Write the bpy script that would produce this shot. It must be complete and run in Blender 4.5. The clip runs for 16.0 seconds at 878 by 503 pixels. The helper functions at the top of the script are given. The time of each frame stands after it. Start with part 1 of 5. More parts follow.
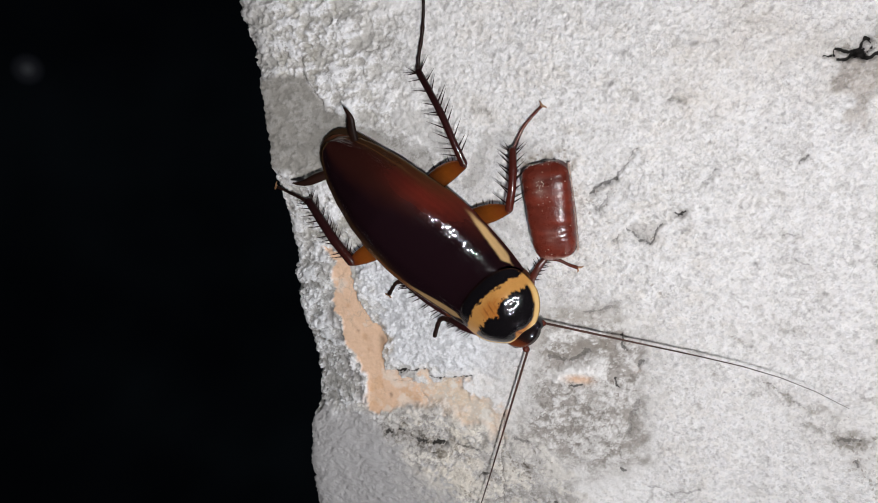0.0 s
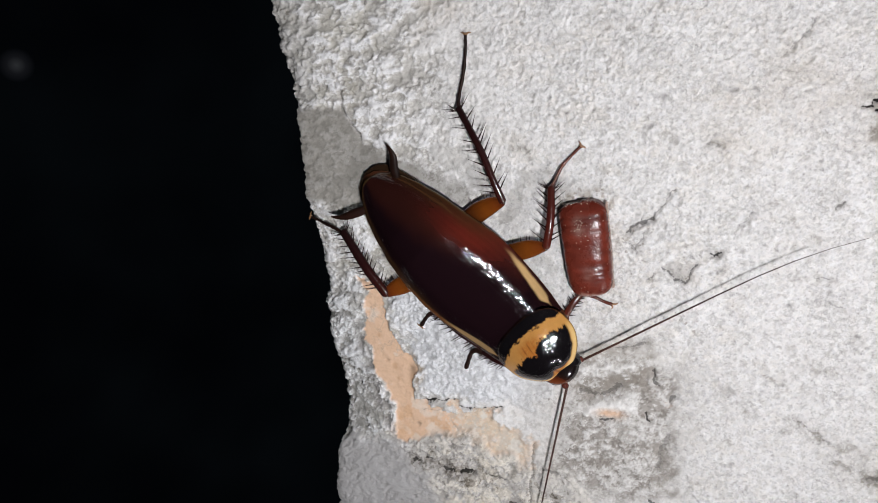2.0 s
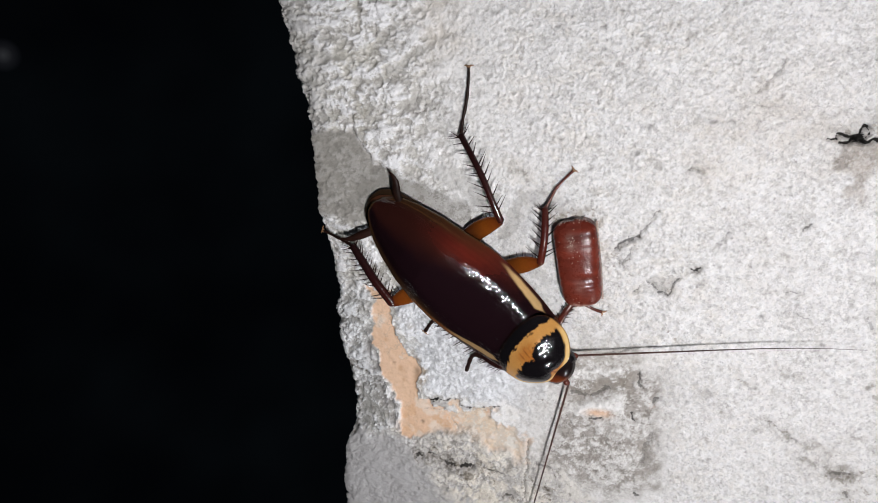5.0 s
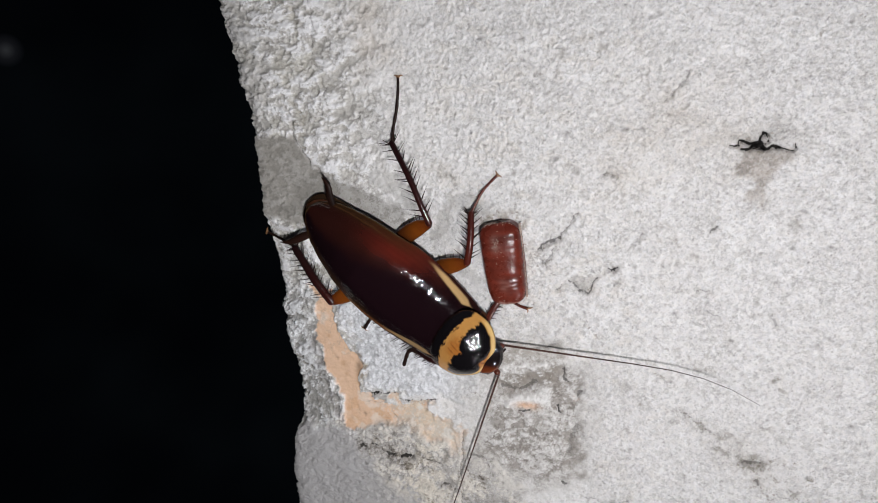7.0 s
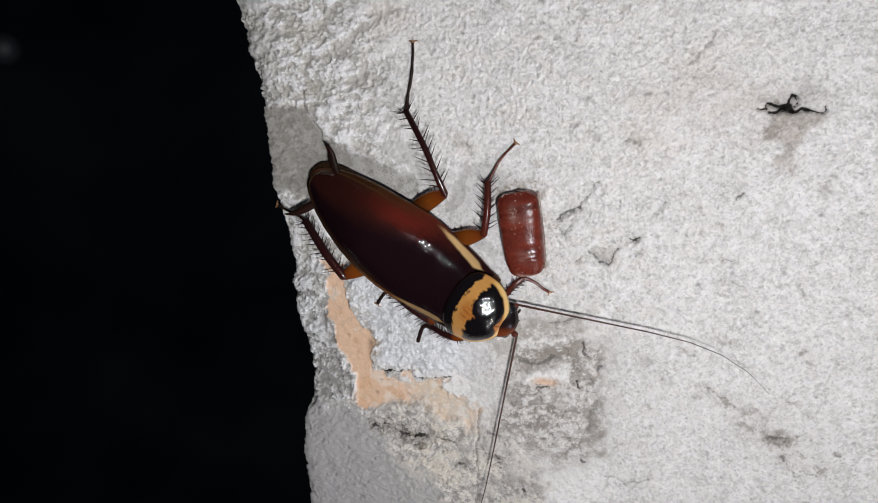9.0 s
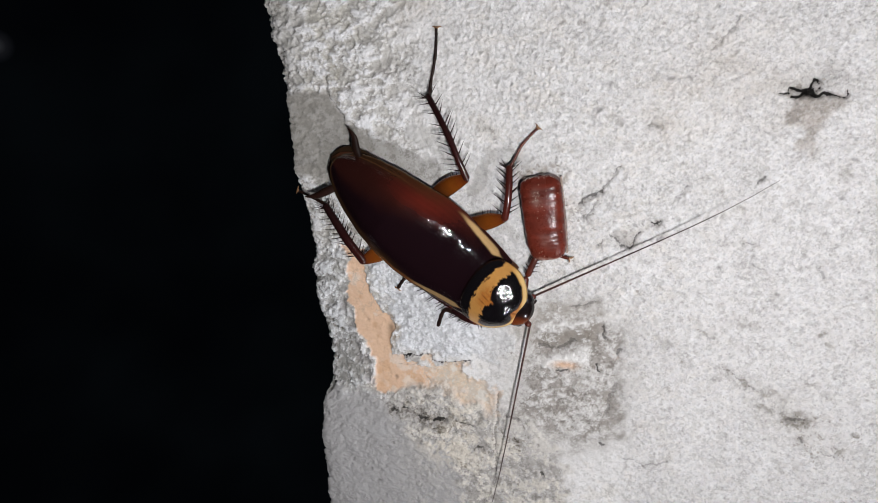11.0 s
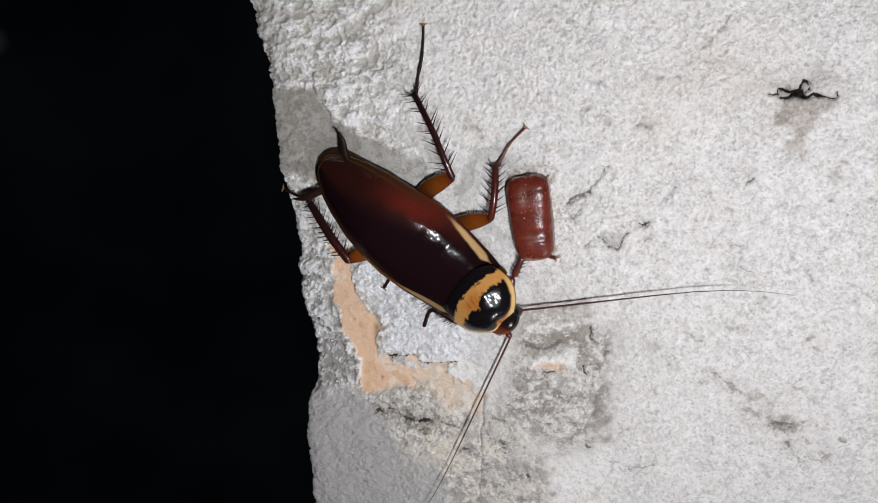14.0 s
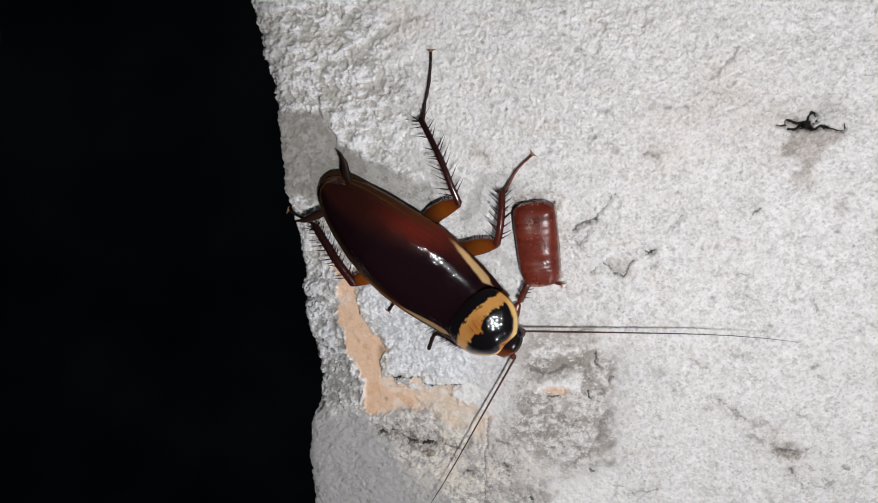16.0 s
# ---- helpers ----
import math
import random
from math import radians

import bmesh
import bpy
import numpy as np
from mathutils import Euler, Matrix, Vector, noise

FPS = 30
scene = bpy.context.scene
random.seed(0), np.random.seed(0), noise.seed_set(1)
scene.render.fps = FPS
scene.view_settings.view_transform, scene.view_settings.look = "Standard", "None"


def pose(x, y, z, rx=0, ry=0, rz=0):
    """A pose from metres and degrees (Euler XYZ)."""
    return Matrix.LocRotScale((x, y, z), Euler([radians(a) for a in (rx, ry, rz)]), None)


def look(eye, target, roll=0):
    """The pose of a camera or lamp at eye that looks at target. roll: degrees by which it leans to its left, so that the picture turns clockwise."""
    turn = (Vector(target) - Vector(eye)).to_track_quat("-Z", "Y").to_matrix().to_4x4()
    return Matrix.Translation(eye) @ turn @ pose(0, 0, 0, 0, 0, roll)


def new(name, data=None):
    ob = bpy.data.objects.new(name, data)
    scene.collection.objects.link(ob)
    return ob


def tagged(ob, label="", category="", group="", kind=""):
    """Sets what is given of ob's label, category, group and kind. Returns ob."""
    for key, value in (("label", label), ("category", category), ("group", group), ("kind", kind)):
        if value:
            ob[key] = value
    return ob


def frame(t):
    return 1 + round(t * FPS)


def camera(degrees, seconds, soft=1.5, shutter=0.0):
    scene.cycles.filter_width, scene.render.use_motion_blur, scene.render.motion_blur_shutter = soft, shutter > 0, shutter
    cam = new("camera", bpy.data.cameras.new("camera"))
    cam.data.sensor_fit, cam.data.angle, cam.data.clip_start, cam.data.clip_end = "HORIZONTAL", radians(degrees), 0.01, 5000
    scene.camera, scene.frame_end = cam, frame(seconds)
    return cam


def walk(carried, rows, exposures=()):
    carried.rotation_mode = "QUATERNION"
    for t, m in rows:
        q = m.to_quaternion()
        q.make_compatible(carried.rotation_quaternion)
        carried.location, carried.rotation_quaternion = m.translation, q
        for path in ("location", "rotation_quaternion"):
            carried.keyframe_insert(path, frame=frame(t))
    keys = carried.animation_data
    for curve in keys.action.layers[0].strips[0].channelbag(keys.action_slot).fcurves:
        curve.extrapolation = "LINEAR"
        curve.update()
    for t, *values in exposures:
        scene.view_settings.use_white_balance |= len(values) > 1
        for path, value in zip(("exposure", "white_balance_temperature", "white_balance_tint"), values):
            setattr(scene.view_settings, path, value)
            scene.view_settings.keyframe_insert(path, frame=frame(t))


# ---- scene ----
MM = 0.001
CM = 0.01

# ---------------------------------------------------------------- camera and its walk (centimetres)
cam = camera(57.5, 16.0, soft=1.0)
PATH = [
    (0, (1.326, -7.64, 1.58), (0.623, -5.838, 1.069), -5.4),
    (0.5, (1.355, -7.61, 1.454), (0.65, -5.808, 0.949), -5.4),
    (1, (1.321, -7.661, 1.562), (0.618, -5.857, 1.058), -5.2),
    (1.5, (0.978, -7.75, 1.884), (0.296, -5.939, 1.375), -4.7),
    (2, (0.892, -7.813, 1.955), (0.217, -5.999, 1.449), -4.3),
    (2.5, (0.826, -7.859, 1.912), (0.158, -6.041, 1.414), -4.2),
    (3, (0.512, -7.849, 1.905), (-0.143, -6.028, 1.402), -4.0),
    (3.5, (0.531, -7.891, 2.066), (-0.113, -6.068, 1.556), -3.8),
    (3.7, (0.619, -7.994, 2.285), (-0.031, -6.175, 1.767), -3.8),
    (5.8, (1.096, -8.528, 2.367), (0.451, -6.709, 1.842), -3.7),
    (6, (1.169, -8.464, 2.368), (0.527, -6.644, 1.843), -3.7),
    (6.5, (1.655, -8.438, 2.484), (1.0, -6.625, 1.951), -3.8),
    (7, (1.894, -8.6, 2.503), (1.237, -6.789, 1.965), -4.0),
    (7.5, (1.866, -8.67, 2.442), (1.209, -6.858, 1.907), -4.0),
    (8, (1.904, -8.648, 2.29), (1.246, -6.835, 1.762), -4.1),
    (8.5, (1.791, -8.585, 2.1), (1.135, -6.772, 1.567), -4.2),
    (9, (1.64, -8.518, 2.149), (0.985, -6.707, 1.608), -4.1),
    (9.2, (1.558, -8.511, 2.167), (0.907, -6.699, 1.627), -4.0),
    (11.3, (1.324, -8.765, 2.019), (0.69, -6.949, 1.472), -3.7),
    (11.5, (1.303, -8.745, 2.137), (0.672, -6.93, 1.584), -3.6),
    (12, (1.372, -8.75, 2.328), (0.74, -6.936, 1.77), -3.5),
    (12.5, (1.45, -8.636, 2.285), (0.817, -6.824, 1.722), -3.4),
    (13, (1.473, -8.66, 2.17), (0.849, -6.844, 1.613), -3.2),
    (13.5, (1.497, -8.606, 2.047), (0.863, -6.792, 1.49), -3.4),
    (14, (1.425, -8.627, 2.001), (0.798, -6.809, 1.454), -3.3),
    (14.5, (1.472, -8.624, 2.013), (0.838, -6.808, 1.466), -3.4),
    (15, (1.283, -8.768, 2.129), (0.666, -6.946, 1.581), -3.2),
    (15.5, (1.314, -8.721, 2.282), (0.699, -6.9, 1.729), -3.0),
    (16, (1.277, -8.582, 2.319), (0.666, -6.761, 1.763), -2.9),
]
EXPOSURE = [(0.0, 0.0), (1.5, 0.02), (2.5, 0.04), (3.5, 0.11), (5.8, 0.06), (6.4, -0.04), (7.0, -0.07), (9.2, -0.09), (11.3, -0.03), (16.0, -0.03)]
walk(cam, [(t, look([v * CM for v in eye], [v * CM for v in goal], roll)) for t, eye, goal, roll in PATH], EXPOSURE)

# ---------------------------------------------------------------- night, and the torch beside the camera
world = bpy.data.worlds.new("night")
scene.world = world
world.use_nodes = True
world.node_tree.nodes["Background"].inputs[0].default_value = (0.0012, 0.0014, 0.0020, 1)
world.node_tree.nodes["Background"].inputs[1].default_value = 1.0


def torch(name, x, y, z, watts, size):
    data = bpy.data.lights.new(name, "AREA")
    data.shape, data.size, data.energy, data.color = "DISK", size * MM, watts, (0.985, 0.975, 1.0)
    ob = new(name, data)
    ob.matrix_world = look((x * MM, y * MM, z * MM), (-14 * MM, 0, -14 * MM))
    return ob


torch("torch_led", 27, -90, 2, 0.0995, 7.0)
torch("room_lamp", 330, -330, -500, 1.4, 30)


# ---------------------------------------------------------------- materials
def material(name):
    m = bpy.data.materials.new(name)
    m.use_nodes = True
    nt = m.node_tree
    return m, nt, nt.nodes["Principled BSDF"]


def add(nt, kind, **sets):
    n = nt.nodes.new(kind)
    for k, v in sets.items():
        n.inputs[k.replace("_", " ")].default_value = v
    return n


def coords(nt):
    return nt.nodes.new("ShaderNodeTexCoord").outputs["Object"]


def noise_node(nt, scale, detail=3.0, rough=0.55):
    n = add(nt, "ShaderNodeTexNoise", Scale=scale, Detail=detail, Roughness=rough)
    nt.links.new(coords(nt), n.inputs["Vector"])
    return n.outputs["Fac"]


def ramp(nt, fac, stops):
    n = nt.nodes.new("ShaderNodeValToRGB")
    while len(n.color_ramp.elements) < len(stops):
        n.color_ramp.elements.new(0.5)
    for e, (p, c) in zip(n.color_ramp.elements, stops):
        e.position, e.color = p, (*c, 1)
    nt.links.new(fac, n.inputs["Fac"])
    return n.outputs["Color"]


def mix(nt, kind, fac, a, b):
    n = nt.nodes.new("ShaderNodeMix")
    n.data_type, n.blend_type = "RGBA", kind
    for sock, v in ((n.inputs[0], fac), (n.inputs[6], a), (n.inputs[7], b)):
        if isinstance(v, bpy.types.NodeSocket):
            nt.links.new(v, sock)
        else:
            sock.default_value = v
    return n.outputs[2]


def bump(nt, bsdf, height, strength, distance, after=None):
    n = add(nt, "ShaderNodeBump", Strength=strength, Distance=distance)
    nt.links.new(height, n.inputs["Height"])
    if after:
        nt.links.new(after, n.inputs["Normal"])
    nt.links.new(n.outputs["Normal"], bsdf.inputs["Normal"])
    return n.outputs["Normal"]


def tint(nt):
    n = nt.nodes.new("ShaderNodeAttribute")
    n.attribute_name = "tint"
    return n.outputs["Color"]


def near(nt, fac, middle, width):
    """1 where fac lies close to middle: thin wandering lines."""
    d = nt.nodes.new("ShaderNodeMath")
    d.operation = "SUBTRACT"
    nt.links.new(fac, d.inputs[0])
    d.inputs[1].default_value = middle
    a = nt.nodes.new("ShaderNodeMath")
    a.operation = "ABSOLUTE"
    nt.links.new(d.outputs[0], a.inputs[0])
    return ramp(nt, a.outputs[0], [(0.0, (1, 1, 1)), (width, (0, 0, 0))])


def attribute(nt, name):
    n = nt.nodes.new("ShaderNodeAttribute")
    n.attribute_name = name
    return n.outputs["Fac"]


def flakes(nt, scale, wander, size):
    """Small sharp-edged plates, each with a value of its own."""
    w = add(nt, "ShaderNodeTexNoise", Scale=wander, Detail=3.0)
    nt.links.new(coords(nt), w.inputs["Vector"])
    k = nt.nodes.new("ShaderNodeVectorMath")
    k.operation = "MULTIPLY_ADD"
    nt.links.new(w.outputs["Color"], k.inputs[0])
    k.inputs[1].default_value = (size, size, size)
    nt.links.new(coords(nt), k.inputs[2])
    v = add(nt, "ShaderNodeTexVoronoi", Scale=scale)
    nt.links.new(k.outputs[0], v.inputs["Vector"])
    g = nt.nodes.new("ShaderNodeSeparateColor")
    nt.links.new(v.outputs["Color"], g.inputs[0])
    return g.outputs[0], v.outputs["Distance"]


def plus(nt, a, b, k):
    """a + k b"""
    n = nt.nodes.new("ShaderNodeMath")
    n.operation = "MULTIPLY_ADD"
    nt.links.new(b, n.inputs[0])
    n.inputs[1].default_value = k
    nt.links.new(a, n.inputs[2])
    return n.outputs[0]


def halved(nt, a):
    n = nt.nodes.new("ShaderNodeMath")
    n.operation = "MULTIPLY"
    nt.links.new(a, n.inputs[0])
    n.inputs[1].default_value = 0.5
    return n.outputs[0]


def plaster_material():
    m, nt, b = material("lime_plaster")
    amount = attribute(nt, "grain")
    grains = noise_node(nt, 2400, 4, 0.6)
    crumb = noise_node(nt, 2300, 3, 0.6)
    plate, _ = flakes(nt, 2300, 1300, 0.00022)
    chip, _ = flakes(nt, 5200, 2600, 0.00010)
    shard3, _ = flakes(nt, 3700, 2000, 0.00015)
    slab, _ = flakes(nt, 1500, 900, 0.00040)

    def scaled(k):
        n = nt.nodes.new("ShaderNodeMath")
        n.operation = "MULTIPLY"
        nt.links.new(amount, n.inputs[0])
        n.inputs[1].default_value = k
        return n.outputs[0]

    c = mix(nt, "MULTIPLY", scaled(0.62), tint(nt), ramp(nt, plate, [(0.0, (0.74, 0.735, 0.725)), (0.14, (0.87, 0.865, 0.855)), (0.35, (0.97, 0.97, 0.975)), (0.65, (1.0, 1.0, 1.0)), (1.0, (1.06, 1.065, 1.075))]))
    c = mix(nt, "MULTIPLY", scaled(0.28), c, ramp(nt, slab, [(0.0, (0.84, 0.83, 0.815)), (0.25, (0.95, 0.945, 0.935)), (0.5, (1, 1, 1)), (1.0, (1.05, 1.05, 1.06))]))
    c = mix(nt, "MULTIPLY", scaled(0.70), c, ramp(nt, chip, [(0.0, (0.72, 0.715, 0.71)), (0.10, (0.95, 0.95, 0.95)), (1.0, (1.04, 1.04, 1.04))]))
    c = mix(nt, "MULTIPLY", scaled(0.75), c, ramp(nt, shard3, [(0.0, (0.80, 0.805, 0.815)), (0.2, (0.96, 0.965, 0.975)), (0.7, (1.0, 0.995, 0.985)), (1.0, (1.04, 1.03, 1.01))]))
    c = mix(nt, "MULTIPLY", scaled(0.8), c, ramp(nt, grains, [(0.30, (0.55, 0.54, 0.53)), (0.36, (0.86, 0.855, 0.85)), (0.45, (1, 1, 1))]))
    lines = near(nt, noise_node(nt, 620, 6, 0.62), 0.5, 0.03)
    where = ramp(nt, noise_node(nt, 190, 3), [(0.50, (0, 0, 0)), (0.60, (1, 1, 1))])
    dark = mix(nt, "MULTIPLY", 1.0, lines, where)
    c = mix(nt, "MIX", mix(nt, "MULTIPLY", 1.0, dark, (0.35, 0.35, 0.35, 1)), c, (0.23, 0.22, 0.205, 1))
    # crisp dirt flecks, thicker where the wall is grimy, and black broken cracks
    for shard, gain, least, shade in ((plus(nt, slab, noise_node(nt, 700, 5, 0.65), 0.5), 0.60, 0.70, (0.70, 0.685, 0.66, 1)), (plus(nt, plate, noise_node(nt, 900, 4, 0.6), 0.5), 0.60, 0.69, (0.66, 0.645, 0.62, 1)), (plus(nt, shard3, noise_node(nt, 700, 6, 0.7), 0.6), 0.50, 0.69, (0.62, 0.60, 0.575, 1))):
        fleck = plus(nt, shard, attribute(nt, "dirt"), gain)
        c = mix(nt, "MULTIPLY", ramp(nt, halved(nt, fleck), [(least, (0, 0, 0)), (least + 0.03, (1, 1, 1))]), c, shade)
    # crack insides mixed to near black: dirt plus painted depth shade
    split = plus(nt, attribute(nt, "crack"), noise_node(nt, 3000, 5, 0.65), 1.3)
    rift = mix(nt, "MULTIPLY", 1.0, ramp(nt, halved(nt, split), [(0.57, (0, 0, 0)), (0.60, (1, 1, 1))]), ramp(nt, attribute(nt, "soot_shade"), [(0.0, (0, 0, 0)), (1.0, (1, 1, 1))]))
    c = mix(nt, "MIX", rift, c, (0.017, 0.0155, 0.014, 1))
    nt.links.new(c, b.inputs["Base Color"])
    b.inputs["Roughness"].default_value = 0.92
    b.inputs["Specular IOR Level"].default_value = 0.2
    normal = None
    for height, strength, distance in ((slab, 0.8, 0.00016), (plate, 0.9, 0.00016), (shard3, 0.7, 0.00010), (chip, 0.4, 0.00006), (crumb, 0.6, 0.00036)):
        normal = bump(nt, b, height, strength, distance, normal)
        nt.links.new(scaled(strength), normal.node.inputs["Strength"])
    return m


def chitin_material(name, rough, cell, strength, distance, grain=0.25, gloss=0.5, stretch=1.0):
    """Hard shiny shell; its colours lie on the mesh, its fine pitting breaks up the shine."""
    m, nt, b = material(name)
    g = ramp(nt, noise_node(nt, 1800, 3), [(0.3, (0.72, 0.70, 0.70)), (0.7, (1.0, 1.0, 1.0))])
    nt.links.new(mix(nt, "MULTIPLY", grain, tint(nt), g), b.inputs["Base Color"])
    r = ramp(nt, noise_node(nt, 700, 3), [(0.3, (rough * 0.75,) * 3), (0.7, (rough * 1.35,) * 3)])
    nt.links.new(r, b.inputs["Roughness"])
    v = add(nt, "ShaderNodeTexVoronoi", Scale=cell)
    mp = nt.nodes.new("ShaderNodeMapping")
    mp.inputs["Scale"].default_value = (1 / stretch, 1, 1)
    nt.links.new(coords(nt), mp.inputs["Vector"])
    nt.links.new(mp.outputs["Vector"], v.inputs["Vector"])
    first = bump(nt, b, v.outputs["Distance"], strength, distance)
    bump(nt, b, noise_node(nt, cell * 0.35, 3), strength * 0.3, distance * 2, first)
    b.inputs["Specular IOR Level"].default_value = gloss
    return m


def leg_material(name, stops, rough, gloss=0.5):
    m, nt, b = material(name)
    c = ramp(nt, noise_node(nt, 420, 4, 0.6), stops)
    nt.links.new(c, b.inputs["Base Color"])
    b.inputs["Roughness"].default_value = rough
    b.inputs["Specular IOR Level"].default_value = gloss
    bump(nt, b, noise_node(nt, 3500, 2), 0.35, 0.00005)
    return m


PLASTER = plaster_material()
WING = chitin_material("wing_shell", 0.09, 5600, 1.0, 0.000022, gloss=0.7, stretch=2.6)
SHIELD = chitin_material("shield_shell", 0.10, 5600, 1.0, 0.000022, 0.3, gloss=0.75)
HEAD = chitin_material("head_shell", 0.14, 3500, 0.12, 0.00002)
CASE = chitin_material("egg_case_shell", 0.27, 5200, 0.8, 0.000020, 0.6, gloss=0.38)
LIMB = chitin_material("limb_shell", 0.20, 2600, 0.5, 0.00004, 0.4)
RUST = leg_material("rust_leg", [(0.25, (0.035, 0.008, 0.006)), (0.6, (0.085, 0.018, 0.010)), (0.85, (0.13, 0.032, 0.014))], 0.25)
DARK = leg_material("dark_leg", [(0.3, (0.008, 0.004, 0.003)), (0.7, (0.022, 0.008, 0.005))], 0.42, 0.12)
CLAW = leg_material("pale_claw", [(0.3, (0.16, 0.075, 0.03)), (0.7, (0.32, 0.18, 0.09))], 0.5)
FEELER = leg_material("antenna_brown", [(0.3, (0.030, 0.012, 0.009)), (0.7, (0.070, 0.030, 0.019))], 0.42, 0.4)
FEELER_TIP = leg_material("antenna_tip_brown", [(0.3, (0.022, 0.011, 0.008)), (0.7, (0.052, 0.026, 0.018))], 0.5, 0.3)
BELLY = leg_material("belly_brown", [(0.3, (0.03, 0.010, 0.005)), (0.7, (0.09, 0.030, 0.012))], 0.35)
GRIT = leg_material("plaster_grit", [(0.3, (0.27, 0.18, 0.14)), (0.7, (0.52, 0.43, 0.37))], 0.9)


# ---------------------------------------------------------------- mesh helpers (millimetres in, metres out)
def link(name, data, mat, parent=None, label="", smooth=True):
    if smooth:
        data.polygons.foreach_set("use_smooth", [True] * len(data.polygons))
    data.materials.append(mat)
    ob = new(name, data)
    if parent is not None:
        ob.parent = parent
    return tagged(ob, label) if label else ob


def part(name, bm, mat, parent=None, label="", smooth=True):
    data = bpy.data.meshes.new(name)
    bmesh.ops.scale(bm, vec=(MM, MM, MM), verts=bm.verts)
    bm.to_mesh(data)
    bm.free()
    return link(name, data, mat, parent, label, smooth)


def sheet(name, pts, cols, mat, parent=None, label="", wrap=False, closed_ends=False, values=None):
    """A mesh from a grid of places pts[i][j] (millimetres) with colours cols[i][j]."""
    pts = np.asarray(pts, float)
    n, m = pts.shape[:2]
    i, j = np.meshgrid(np.arange(n - 1), np.arange(m if wrap else m - 1), indexing="ij")
    k = (j + 1) % m
    quads = np.stack([i * m + j, i * m + k, (i + 1) * m + k, (i + 1) * m + j], -1).reshape(-1, 4)
    faces = quads.tolist()
    if closed_ends:
        faces += [list(range(m))[::-1], [(n - 1) * m + q for q in range(m)]]
    data = bpy.data.meshes.new(name)
    data.from_pydata((pts.reshape(-1, 3) * MM).tolist(), [], faces)
    if cols is not None:
        c = np.ones((n * m, 4), np.float32)
        c[:, :3] = np.asarray(cols, float).reshape(-1, 3)
        data.attributes.new("tint", "FLOAT_COLOR", "POINT").data.foreach_set("color", c.ravel())
    for key, v in (values or {}).items():
        data.attributes.new(key, "FLOAT", "POINT").data.foreach_set("value", np.asarray(v, np.float32).ravel())
    return link(name, data, mat, parent, label)


def shell(name, top, cols, thick, mat, parent=None, label=""):
    """A curved plate of some thickness: its upper face top[i][j] folded round into a lower face."""
    top = np.asarray(top, float)
    low = top[:, ::-1].copy()
    low[..., 2] -= thick
    both = np.concatenate([top, low], 1)
    c = np.asarray(cols, float)
    return sheet(name, both, np.concatenate([c, c[:, ::-1]], 1), mat, parent, label, wrap=True, closed_ends=True)


def smooth_line(points, steps=6):
    """Catmull-Rom through the points, each (x, y, z, radius)."""
    p = [np.array(q, float) for q in points]
    p = [2 * p[0] - p[1]] + p + [2 * p[-1] - p[-2]]
    out = []
    for a, b, c, d in zip(p, p[1:], p[2:], p[3:]):
        for s in np.arange(steps) / steps:
            out.append(0.5 * (2 * b + (c - a) * s + (2 * a - 5 * b + 4 * c - d) * s ** 2 + (3 * b - a - 3 * c + d) * s ** 3))
    return out + [p[-2]]


def tube(name, points, mat, parent=None, label="", flat=1.0, sides=10, steps=6, tints=None):
    """A limb along the points, each (x, y, z, radius), rounded off at both ends."""
    line = smooth_line(points, steps)
    a, b = line[0], line[-1]
    da, db = a[:3] - line[1][:3], b[:3] - line[-2][:3]
    da, db = da / np.linalg.norm(da), db / np.linalg.norm(db)
    cap = [(0.85, 0.25), (0.55, 0.7), (0.25, 0.93)]
    head = [np.append(a[:3] + da * a[3] * u, a[3] * v) for u, v in cap]
    tail = [np.append(b[:3] + db * b[3] * u, b[3] * v) for u, v in reversed(cap)]
    line = head + line + tail
    rings = []
    for q, (p0, p1) in enumerate(zip([line[0]] + line[:-1], line[1:] + [line[-1]])):
        d = p1[:3] - p0[:3]
        d /= np.linalg.norm(d)
        side = np.cross((0, 0, 1.0), d)
        side /= max(np.linalg.norm(side), 1e-6)
        up = np.cross(d, side)
        c, r = line[q][:3], line[q][3]
        rings.append([c + r * (side * math.cos(w) + up * flat * math.sin(w)) for w in np.linspace(0, 2 * math.pi, sides, endpoint=False)])
    cols = None
    if tints:
        s = np.linspace(0, 1, len(rings))
        one = np.stack([np.interp(s, [q for q, _ in tints], [c[k] for _, c in tints]) for k in range(3)], -1)
        cols = np.repeat(one[:, None], sides, 1)
    return sheet(name, rings, cols, mat, parent, label, wrap=True, closed_ends=True)


def ball(name, centre, radii, mat, parent=None, label="", colour=None, turn=0.0, n=28, lump=0.0):
    la, lo = np.linspace(-math.pi / 2 + 0.02, math.pi / 2 - 0.02, n), np.linspace(0, 2 * math.pi, 2 * n, endpoint=False)
    LA, LO = np.meshgrid(la, lo, indexing="ij")
    k = 1 + lump * np.sin(5 * LO + 3 * LA) * np.cos(4 * LA)
    x, y, z = radii[0] * np.cos(LA) * np.cos(LO) * k, radii[1] * np.cos(LA) * np.sin(LO) * k, radii[2] * np.sin(LA) * k
    w = math.radians(turn)
    P = np.stack([centre[0] + x * math.cos(w) - y * math.sin(w), centre[1] + x * math.sin(w) + y * math.cos(w), centre[2] + z], -1)
    cols = np.apply_along_axis(colour, -1, P) if colour else None
    return sheet(name, P, cols, mat, parent, label, wrap=True, closed_ends=True)


